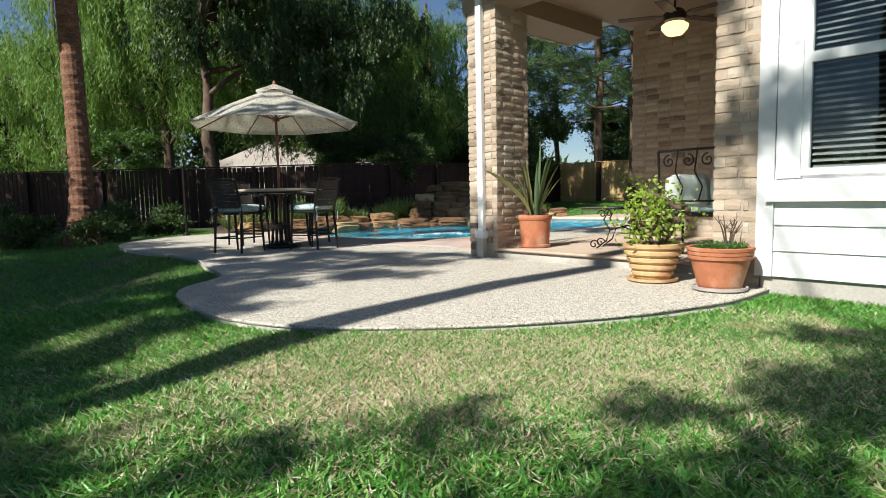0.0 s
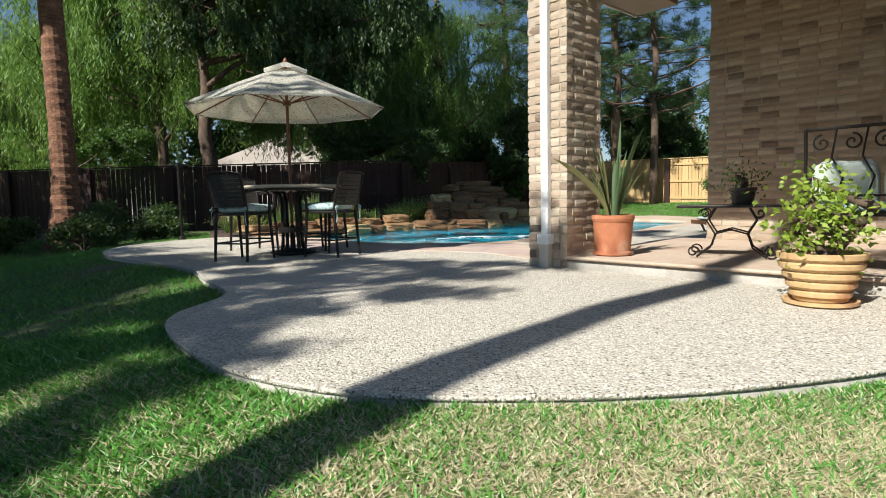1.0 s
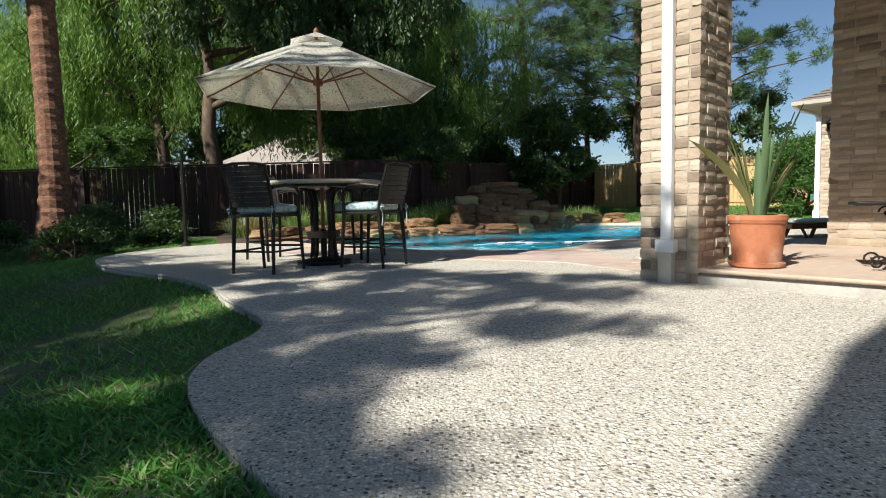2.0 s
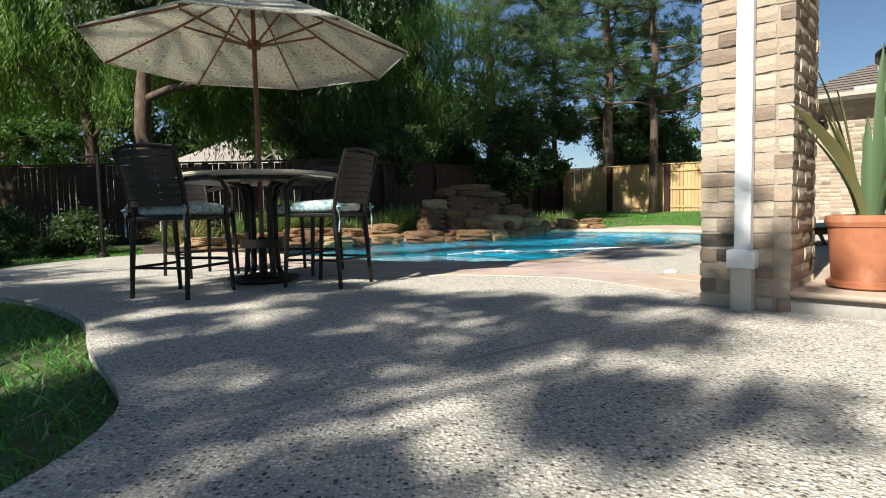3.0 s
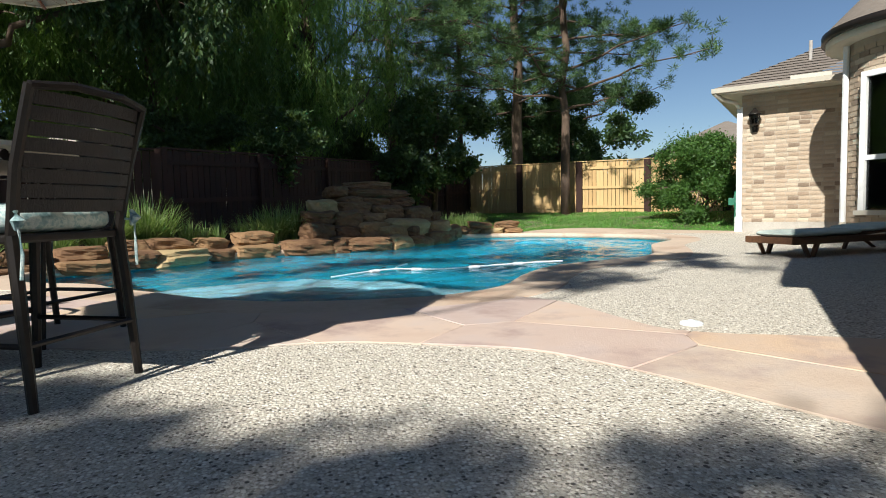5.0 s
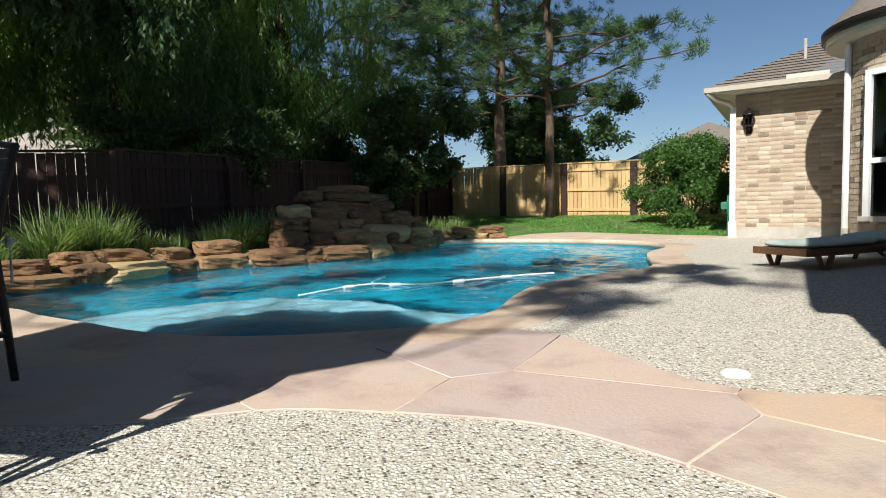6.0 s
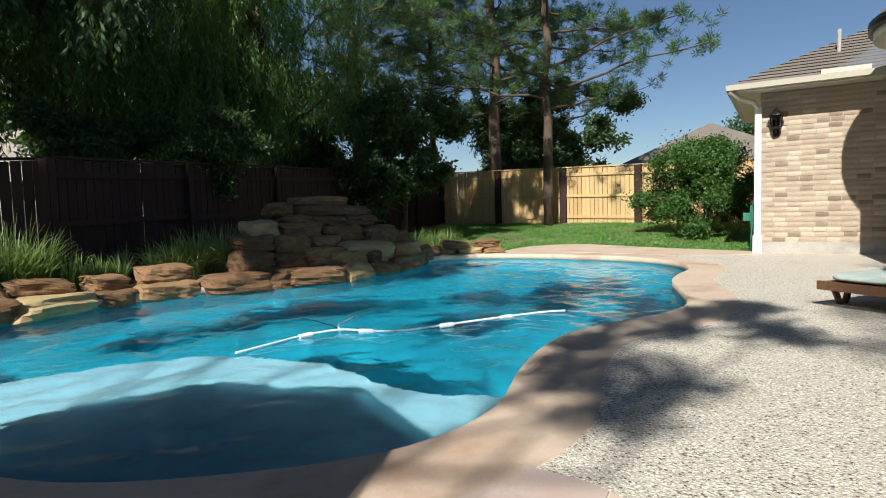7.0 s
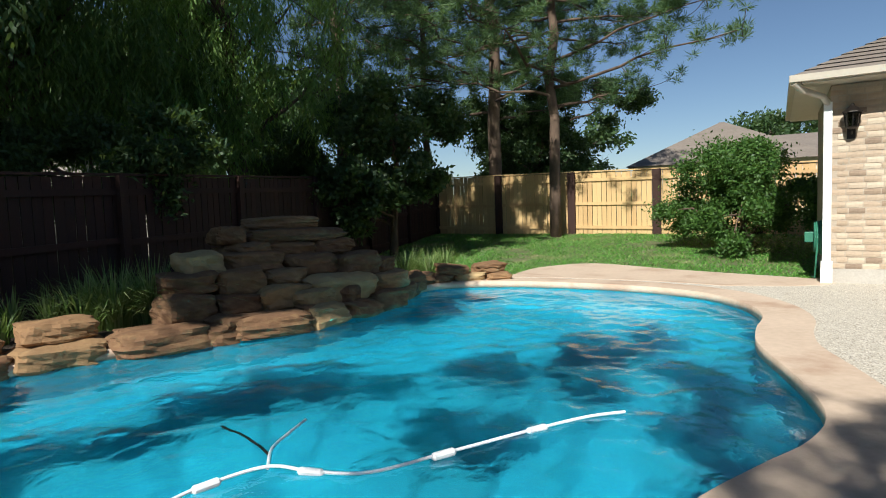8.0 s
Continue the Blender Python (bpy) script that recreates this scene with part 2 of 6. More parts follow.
def aggregate():
    """Exposed aggregate: pebbles of many tints in pale cement."""
    m = surface("exposed_aggregate", [(0.3, (0.40, 0.36, 0.29)), (0.7, (0.56, 0.51, 0.43))], 30, 0.7, 0.85, bump=0, world_space=True)
    nt = m.node_tree
    b = nt.nodes["Principled BSDF"]
    base = b.inputs["Base Color"].links[0].from_socket
    pos = nt.nodes.new("ShaderNodeNewGeometry").outputs["Position"]
    cells = node(nt, "ShaderNodeTexVoronoi", Scale=78.0, Randomness=1.0)
    nt.links.new(pos, cells.inputs["Vector"])
    sep = nt.nodes.new("ShaderNodeSeparateColor")
    nt.links.new(cells.outputs["Color"], sep.inputs[0])
    tint = ramp(nt, sep.outputs[0], [(0.0, (0.07, 0.06, 0.05)), (0.14, (0.20, 0.165, 0.13)), (0.24, (0.47, 0.41, 0.32)), (0.6, (0.68, 0.62, 0.52)), (1.0, (0.82, 0.78, 0.70))])
    grit = node(nt, "ShaderNodeTexVoronoi", Scale=190.0, Randomness=1.0)
    nt.links.new(pos, grit.inputs["Vector"])
    sand = nt.nodes.new("ShaderNodeSeparateColor")
    nt.links.new(grit.outputs["Color"], sand.inputs[0])
    base = mix(nt, 0.55, base, ramp(nt, sand.outputs[1], [(0.0, (0.12, 0.10, 0.08)), (0.3, (0.40, 0.35, 0.28)), (1.0, (0.70, 0.65, 0.56))]))
    edge = ramp(nt, cells.outputs["Distance"], [(0.35, (1, 1, 1)), (0.6, (0, 0, 0))])
    nt.links.new(mix(nt, edge, base, tint), b.inputs["Base Color"])
    bp = node(nt, "ShaderNodeBump", Strength=0.8, Distance=0.004)
    nt.links.new(edge, bp.inputs["Height"])
    nt.links.new(bp.outputs[0], b.inputs["Normal"])
    return m


AGGREGATE = aggregate()


def umbrella_cloth():
    """Cream cloth with a faint paisley print, some light passing through."""
    m = surface("printed_canvas", [(0.3, (0.64, 0.62, 0.54)), (0.7, (0.74, 0.72, 0.64))], 60, 4, 0.9, bump=0.2, bump_scale=200)
    nt = m.node_tree
    b = nt.nodes["Principled BSDF"]
    base = b.inputs["Base Color"].links[0].from_socket
    co = nt.nodes.new("ShaderNodeTexCoord").outputs["Object"]
    waves = node(nt, "ShaderNodeTexWave", Scale=5.5, Distortion=13.0, Detail=2.0)
    waves.inputs["Detail Scale"].default_value = 1.3
    waves.wave_type = "RINGS"
    nt.links.new(co, waves.inputs["Vector"])
    line = ramp(nt, waves.outputs["Fac"], [(0.0, (0, 0, 0)), (0.28, (0, 0, 0)), (0.5, (1, 1, 1)), (0.72, (0, 0, 0))])
    tint = ramp(nt, noise_tex(nt, co, 3.0), [(0.35, (0.34, 0.10, 0.06)), (0.5, (0.20, 0.24, 0.10)), (0.65, (0.44, 0.26, 0.09))])
    lines = mix(nt, line, (0.0, 0.0, 0.0), (0.95, 0.95, 0.95))
    col = mix(nt, lines, base, tint)
    nt.links.new(col, b.inputs["Base Color"])
    tr = nt.nodes.new("ShaderNodeBsdfTranslucent")
    nt.links.new(col, tr.inputs["Color"])
    ms = nt.nodes.new("ShaderNodeMixShader")
    ms.inputs[0].default_value = 0.5
    nt.links.new(b.outputs[0], ms.inputs[1])
    nt.links.new(tr.outputs[0], ms.inputs[2])
    nt.links.new(ms.outputs[0], nt.nodes["Material Output"].inputs["Surface"])
    return m


CANVAS = umbrella_cloth()
CUSHION = surface("teal_cushion", [(0.36, (0.13, 0.23, 0.24)), (0.47, (0.30, 0.42, 0.42)), (0.53, (0.52, 0.58, 0.54)), (0.64, (0.26, 0.38, 0.38))], 26, 13, 0.9, bump=0.3, bump_scale=120)
PILLOW = surface("pale_pillow", [(0.3, (0.44, 0.50, 0.44)), (0.7, (0.60, 0.64, 0.56))], 14, 6, 0.9, bump=0.3, bump_scale=120)
PAD = surface("lounger_pad", [(0.3, (0.48, 0.56, 0.50)), (0.7, (0.60, 0.66, 0.59))], 14, 6, 0.9, bump=0.3, bump_scale=90)


def clear(name, tint, ior, rough=0.0, ripple=0.0, ripple_scale=4.0):
    """Glass or water: bends light, mirrors at the angle's own strength."""
    m = bpy.data.materials.new(name)
    m.use_nodes = True
    nt = m.node_tree
    nt.nodes.remove(nt.nodes["Principled BSDF"])
    fr = node(nt, "ShaderNodeFresnel", IOR=ior)
    refr = node(nt, "ShaderNodeBsdfRefraction", Color=(*tint, 1), Roughness=rough, IOR=ior) if ripple else node(nt, "ShaderNodeBsdfTransparent", Color=(*tint, 1))
    gl = node(nt, "ShaderNodeBsdfGlossy", Roughness=rough)
    gl.inputs["Color"].default_value = (1, 1, 1, 1)
    ms = nt.nodes.new("ShaderNodeMixShader")
    nt.links.new(fr.outputs[0], ms.inputs[0])
    nt.links.new(refr.outputs[0], ms.inputs[1])
    nt.links.new(gl.outputs[0], ms.inputs[2])
    if ripple:
        pos = nt.nodes.new("ShaderNodeNewGeometry").outputs["Position"]
        bp = node(nt, "ShaderNodeBump", Strength=ripple, Distance=0.05)
        nt.links.new(noise_tex(nt, pos, ripple_scale, 3.0, 0.5), bp.inputs["Height"])
        nt.links.new(bp.outputs[0], gl.inputs["Normal"])
        nt.links.new(bp.outputs[0], refr.inputs["Normal"])
    nt.links.new(ms.outputs[0], nt.nodes["Material Output"].inputs["Surface"])
    return m


WATER = clear("pool_water", (0.42, 0.84, 0.95), 1.33, 0.0, 0.34, 7.0)
GLASS = clear("window_glass", (0.55, 0.6, 0.6), 1.5)
PLASTER = surface("pool_plaster", [(0.3, (0.004, 0.195, 0.27)), (0.7, (0.012, 0.31, 0.375))], 20, 1.2, 0.8, bump=0.2, world_space=True)
LEDGE = surface("ledge_plaster", [(0.3, (0.40, 0.38, 0.40)), (0.7, (0.54, 0.50, 0.52))], 20, 2, 0.8, bump=0.2, world_space=True)


def glow(name, col, strength):
    m = bpy.data.materials.new(name)
    m.use_nodes = True
    b = m.node_tree.nodes["Principled BSDF"]
    b.inputs["Base Color"].default_value = (*col, 1)
    b.inputs["Emission Color"].default_value = (*col, 1)
    b.inputs["Emission Strength"].default_value = strength
    return m


LAMP_ON = glow("lit_glass", (1.0, 0.74, 0.36), 1.1)


# ---- building helpers ----
def mesh_of(bm, name="mesh", smooth=False):
    me = bpy.data.meshes.new(name)
    bm.to_mesh(me)
    bm.free()
    if smooth:
        me.polygons.foreach_set("use_smooth", [True] * len(me.polygons))
    return me


def part(name, bm, material, parent=None, label="", smooth=False):
    me = mesh_of(bm, name, smooth)
    me.materials.append(material)
    ob = new(name, me)
    ob.parent = parent
    if label:
        tagged(ob, label)
    return ob


def thing(name, at=(0, 0, 0), rz=0, label="", category="", group="", kind=""):
    ob = new(name)
    ob.empty_display_size = 0.1
    ob.matrix_basis = pose(*at, 0, 0, rz)
    return tagged(ob, label, category, group, kind)


def box(bm, x0, x1, y0, y1, z0, z1, m=None, bevel=0.0):
    vs = [bm.verts.new(v) for v in ((x0, y0, z0), (x1, y0, z0), (x1, y1, z0), (x0, y1, z0), (x0, y0, z1), (x1, y0, z1), (x1, y1, z1), (x0, y1, z1))]
    fs = [bm.faces.new([vs[i] for i in q]) for q in ((3, 2, 1, 0), (4, 5, 6, 7), (0, 1, 5, 4), (1, 2, 6, 5), (2, 3, 7, 6), (3, 0, 4, 7))]
    if bevel:
        r = bmesh.ops.bevel(bm, geom=list({e for f in fs for e in f.edges}), offset=bevel, segments=2, affect="EDGES", profile=0.6)
        vs = list({v for f in r["faces"] for v in f.verts} | {v for v in vs if v.is_valid})
    if m is not None:
        for v in vs:
            v.co = m @ v.co
    return bm


def boxes(*dims, bevel=0.0):
    bm = bmesh.new()
    for d in dims:
        box(bm, *d, bevel=bevel)
    return bm


def tube(bm, pts, radius, sides=8, cap=True):
    """A round rod along points; radius one number or one for each point."""
    pts = [Vector(p) for p in pts]
    rad = radius if isinstance(radius, (list, tuple)) else [radius] * len(pts)
    rings, up = [], Vector((0.13, 0.21, 0.97))
    for i, p in enumerate(pts):
        d = (pts[min(i + 1, len(pts) - 1)] - pts[max(i - 1, 0)]).normalized()
        a = d.cross(up)
        if a.length < 0.15:
            a = d.cross(Vector((1, 0, 0)))
        a.normalize()
        b = d.cross(a)
        rings.append([bm.verts.new(p + (a * math.cos(t) + b * math.sin(t)) * rad[i]) for t in (2 * math.pi * k / sides for k in range(sides))])
    for r, s in zip(rings, rings[1:]):
        for k in range(sides):
            bm.faces.new((r[k], r[(k + 1) % sides], s[(k + 1) % sides], s[k]))
    if cap:
        bm.faces.new(rings[0][::-1])
        bm.faces.new(rings[-1])
    return bm


def rod(pts, radius, sides=8):
    return tube(bmesh.new(), pts, radius, sides)


def lathe(profile, sides=40):
    """A turned body from (radius, height) pairs."""
    bm = bmesh.new()
    rings = [[bm.verts.new((r * math.cos(a), r * math.sin(a), z)) for a in (2 * math.pi * k / sides for k in range(sides))] for r, z in profile]
    for r, s in zip(rings, rings[1:]):
        for k in range(sides):
            bm.faces.new((r[k], r[(k + 1) % sides], s[(k + 1) % sides], s[k]))
    bm.faces.new(rings[0][::-1])
    bm.faces.new(rings[-1])
    return bm


def spline(pts, n=6, closed=True):
    """Points of a smooth line through pts."""
    out, m = [], len(pts)
    for i in range(m if closed else m - 1):
        p0, p1, p2, p3 = (Vector(pts[(i + k) % m] if closed else pts[min(max(i + k, 0), m - 1)]) for k in (-1, 0, 1, 2))
        for k in range(n):
            t = k / n
            out.append(tuple(0.5 * (2 * p1 + (p2 - p0) * t + (2 * p0 - 5 * p1 + 4 * p2 - p3) * t * t + (3 * p1 - p0 - 3 * p2 + p3) * t ** 3)))
    return out if closed else out + [tuple(pts[-1])]


def offset(poly, d):
    """The closed line moved outwards by d (anticlockwise lines)."""
    out, n = [], len(poly)
    for i in range(n):
        a, b = Vector(poly[i - 1]), Vector(poly[(i + 1) % n])
        t = (b - a).normalized()
        out.append((poly[i][0] + t.y * d, poly[i][1] - t.x * d))
    return out


def area(poly):
    return 0.5 * sum(a[0] * b[1] - b[0] * a[1] for a, b in zip(poly, poly[1:] + poly[:1]))


def flat(loops, z0, z1):
    """A slab with the given outline and holes, from z0 to z1."""
    cu = bpy.data.curves.new("outline", "CURVE")
    cu.dimensions, cu.fill_mode, cu.extrude = "2D", "BOTH", (z1 - z0) / 2
    for lp in loops:
        s = cu.splines.new("POLY")
        s.points.add(len(lp) - 1)
        for p, c in zip(s.points, lp):
            p.co = (c[0], c[1], 0, 1)
        s.use_cyclic_u = True
    ob = bpy.data.objects.new("outline", cu)
    scene.collection.objects.link(ob)
    me = bpy.data.meshes.new_from_object(ob.evaluated_get(bpy.context.evaluated_depsgraph_get()))
    bpy.data.objects.remove(ob)
    bpy.data.curves.remove(cu)
    bm = bmesh.new()
    bm.from_mesh(me)
    bpy.data.meshes.remove(me)
    bmesh.ops.translate(bm, verts=bm.verts, vec=(0, 0, (z0 + z1) / 2))
    bmesh.ops.remove_doubles(bm, verts=bm.verts, dist=0.0005)
    return bm


def inside(p, poly):
    x, y, c = p[0], p[1], False
    for (x0, y0), (x1, y1) in zip(poly, poly[1:] + poly[:1]):
        if (y0 > y) != (y1 > y) and x < (x1 - x0) * (y - y0) / (y1 - y0) + x0:
            c = not c
    return c


def gap(p, poly):
    """Distance from p to the closed line."""
    q = np.array(poly)
    a, b = q, np.roll(q, -1, 0)
    d = b - a
    t = np.clip(((np.array(p[:2]) - a) * d).sum(1) / np.maximum((d * d).sum(1), 1e-9), 0, 1)
    return float(np.sqrt((((a + d * t[:, None]) - np.array(p[:2])) ** 2).sum(1).min()))


def cards(name, verts, material, parent=None, label="", quad=4):
    """Many small leaves: verts is an (n, quad, 3) array, one face each."""
    n = len(verts)
    me = bpy.data.meshes.new(name)
    me.vertices.add(n * quad)
    me.vertices.foreach_set("co", np.asarray(verts, dtype=np.float32).ravel())
    me.loops.add(n * quad)
    me.loops.foreach_set("vertex_index", np.arange(n * quad, dtype=np.int32))
    me.polygons.add(n)
    me.polygons.foreach_set("loop_start", np.arange(0, n * quad, quad, dtype=np.int32))
    me.update()
    me.validate()
    me.materials.append(material)
    ob = new(name, me)
    ob.parent = parent
    if label:
        tagged(ob, label)
    return ob


def unit(rng, n):
    v = rng.normal(size=(n, 3))
    return v / np.linalg.norm(v, axis=1)[:, None]


def leaves(at, along, length, width, rng):
    """Diamond leaves at points, each pointing along its own way."""
    n = len(at)
    side = np.cross(along, unit(rng, n))
    side /= np.maximum(np.linalg.norm(side, axis=1), 1e-6)[:, None]
    L = (length * rng.uniform(0.6, 1.25, n))[:, None]
    W = (width * rng.uniform(0.7, 1.2, n))[:, None]
    return np.stack([at, at + along * L * 0.45 + side * W / 2, at + along * L, at + along * L * 0.45 - side * W / 2], 1)


def blades(at, lean, height, width, rng):
    """Upright three-cornered blades of grass."""
    n = len(at)
    a = rng.uniform(0, 2 * np.pi, n)
    side = np.stack([np.cos(a), np.sin(a), np.zeros(n)], 1)
    tip = np.stack([rng.normal(0, lean, n), rng.normal(0, lean, n), np.ones(n)], 1)
    h = (height * rng.uniform(0.5, 1.3, n))[:, None]
    w = (width * rng.uniform(0.7, 1.3, n))[:, None]
    return np.stack([at - side * w / 2, at + side * w / 2, at + tip * h], 1)


# ---- the plan ----
U, N = Vector((0.69, -0.724)), Vector((0.724, 0.69))      # along the house front, and inwards
POOL = [(2.11, 16.68), (1.44, 15.95), (0.83, 15.42), (0.33, 15.13), (-0.66, 14.94), (-1.5, 14.6), (-2.07, 14.28), (-2.5, 13.8), (-3.2, 13.13), (-3.75, 12.6),
        (-3.85, 11.9), (-3.4, 11.2), (-2.75, 10.8), (-2.4, 10.35), (-1.93, 9.84), (-1.47, 9.34), (-0.93, 8.98), (-0.27, 8.84), (0.3, 8.87), (0.77, 9.16), (1.14, 9.71), (1.5, 10.15),
        (1.93, 10.5), (2.5, 10.7), (2.97, 10.84), (3.4, 11.12), (3.85, 11.75), (4.3, 12.5), (4.75, 12.98), (5.3, 13.45), (5.7, 14.1), (5.85, 14.9), (5.6, 15.75), (4.92, 16.67), (4.02, 17.45), (3.1, 17.75), (2.5, 17.4)]
if area(POOL) < 0:
    POOL = POOL[::-1]
POOL = spline(POOL, 4)
PATIO = [(2.75, 2.8), (2.3, 2.4), (1.82, 2.14), (1.4, 1.96), (0.67, 1.78), (0.0, 1.74), (-0.62, 1.82), (-1.15, 2.1), (-1.55, 2.5), (-1.93, 3.05), (-2.05, 3.5), (-2.0, 3.95), (-2.05, 4.3), (-2.25, 4.65),
         (-2.62, 5.2), (-3.0, 5.88), (-3.55, 6.52), (-4.37, 7.2), (-5.15, 7.95), (-5.8, 9.0), (-5.9, 10.4), (-5.2, 11.7), (-4.4, 12.7), (-3.7, 13.5), (-2.7, 14.6), (-1.6, 15.2), (-0.2, 15.5), (0.9, 16.0), (1.7, 17.0), (2.2, 17.9), (3.2, 18.3),
         (4.34, 18.1), (5.44, 19.1), (6.74, 19.15), (7.3, 17.4), (7.95, 15.8), (8.3, 15.0), (9.3, 13.9), (6.5, 10.4), (3.6, 7.4), (3.4, 5.0), (3.2, 3.3)]
PATIO = PATIO[::-1] if area(PATIO) < 0 else PATIO
PATIO = spline(PATIO, 4)


def smooth01(t):
    t = min(max(t, 0.0), 1.0)
    return t * t * (3 - 2 * t)


def ground_z(x, y):
    """Height of the lawn: it falls away to the side and rises behind the pool."""
    edge = -0.4 - 1.6 * smooth01((y - 1.0) / 2.2) - 3.9 * smooth01((y - 4.2) / 5.5)
    front = -0.055 - 0.24 * smooth01((edge - x) / 2.6) * smooth01((14 - y) / 3)
    back = -0.04 + 0.42 * smooth01((x + y - 24) / 11)
    w = smooth01((x + y - 17) / 5)
    return front * (1 - w) + back * w + 0.015 * noise.noise(Vector((x * 0.9, y * 0.9, 0)))


def build_ground():
    fine = np.arange(-9, 9.01, 0.3)
    xs = np.concatenate([-9 - np.geomspace(0.4, 1500, 26)[::-1], fine, 9 + np.geomspace(0.4, 1500, 26)])
    fine = np.arange(-5, 30.01, 0.3)
    ys = np.concatenate([-5 - np.geomspace(0.4, 1500, 26)[::-1], fine, 30 + np.geomspace(0.4, 1500, 26)])
    bm = bmesh.new()
    grid = []
    for y in ys:
        row = []
        for x in xs:
            z = ground_z(x, y)
            if -7 < x < 10 and 1 < y < 20 and inside((x, y), PATIO) and gap((x, y), PATIO) > 0.32:
                z = -2.4
            row.append(bm.verts.new((x, y, z)))
        grid.append(row)
    for a, b in zip(grid, grid[1:]):
        for i in range(len(xs) - 1):
            bm.faces.new((a[i], a[i + 1], b[i + 1], b[i]))
    m = surface("lawn_soil", [(0.3, (0.07, 0.085, 0.03)), (0.5, (0.10, 0.12, 0.045)), (0.7, (0.20, 0.18, 0.10))], 22, 0.9, 0.95, bump=0.8, bump_scale=50, world_space=True, stain=(0.07, 0.10, 0.03), stain_scale=1.2)
    tagged(part("ground", bm, m, smooth=True), "dry earth under a patchy lawn", "ground", kind="structure")


build_ground()

# patio slab with the pool cut out of it
tagged(part("pavement", flat([PATIO, offset(POOL, 0.3)], -0.022, 0.0), AGGREGATE), "exposed aggregate patio slab round the pool", "patio", kind="structure")
tagged(part("trim", flat([offset(POOL, 0.46), POOL], -0.10, 0.007), COPING), "smooth tan concrete coping round the pool", "coping", kind="structure")
DECK = spline([(4.05, 17.95), (4.34, 18.07), (5.44, 19.05), (6.7, 19.1), (7.25, 17.4), (7.85, 15.85), (8.15, 15.05), (7.6, 14.75), (6.6, 15.3), (6.2, 16.0), (5.3, 17.1), (4.6, 17.75)], 4)
tagged(part("pavement", flat([DECK], -0.05, 0.005), COPING), "pale smooth concrete deck behind the pool", "deck", kind="structure")

tagged(part("pavement", flat([offset(PATIO, -0.006), offset(POOL, 0.3)], -0.2, -0.022), CONCRETE), "rough concrete edge of the patio slab", "slab", kind="structure")

# pool shell, ledge and water
pool = thing("swimming_pool", label="blue plastered free-form swimming pool with a shallow ledge", category="pool", kind="structure")
bm = bmesh.new()
rims = []
for off, z in ((0.0, -0.09), (0.0, -1.0), (-0.35, -1.35)):
    rims.append([bm.verts.new((*p, z)) for p in offset(POOL, off)])
for r, s in zip(rims, rims[1:]):
    for k in range(len(r)):
        bm.faces.new((r[k - 1], r[k], s[k], s[k - 1]))
bm.faces.new(rims[-1])
bmesh.ops.triangulate(bm, faces=[f for f in bm.faces if len(f.verts) > 4])
part("shell", bm, PLASTER, pool, "blue plaster pool shell")
LEDGE_LINE = spline([(-2.6, 10.6), (-2.0, 11.2), (-1.5, 11.45), (-1.0, 11.5), (-0.4, 11.35), (0.05, 11.0), (0.35, 10.55), (0.6, 10.1), (1.15, 9.75), (0.75, 9.14), (0.2, 8.85), (-0.45, 8.88), (-1.05, 9.06), (-1.7, 9.62), (-2.3, 10.28)], 4)
part("ledge", flat([LEDGE_LINE], -1.3, -0.33), LEDGE, pool, "pale shallow sunning ledge")
bm = bmesh.new()
cell, edge_line, corners = 0.05, offset(POOL, 0.14), {}


def wave(x, y):
    """Height of the rippled water."""
    return -0.108 + 0.014 * noise.noise(Vector((x * 1.9, y * 1.9, 1))) + 0.017 * noise.noise(Vector((x * 3.9, y * 3.9, 4))) + 0.012 * noise.noise(Vector((x * 7.5, y * 7.5, 8)))


def corner(i, j):
    if (i, j) not in corners:
        corners[i, j] = bm.verts.new((i * cell, j * cell, wave(i * cell, j * cell)))
    return corners[i, j]


for i in range(int(-4.2 / cell), int(6.2 / cell)):
    for j in range(int(8.7 / cell), int(18.1 / cell)):
        if inside(((i + 0.5) * cell, (j + 0.5) * cell), edge_line):
            bm.faces.new((corner(i, j), corner(i + 1, j), corner(i + 1, j + 1), corner(i, j + 1)))
water = tagged(part("water", bm, WATER, smooth=True), "clear rippled turquoise pool water", "water", kind="structure")
water.visible_shadow = False


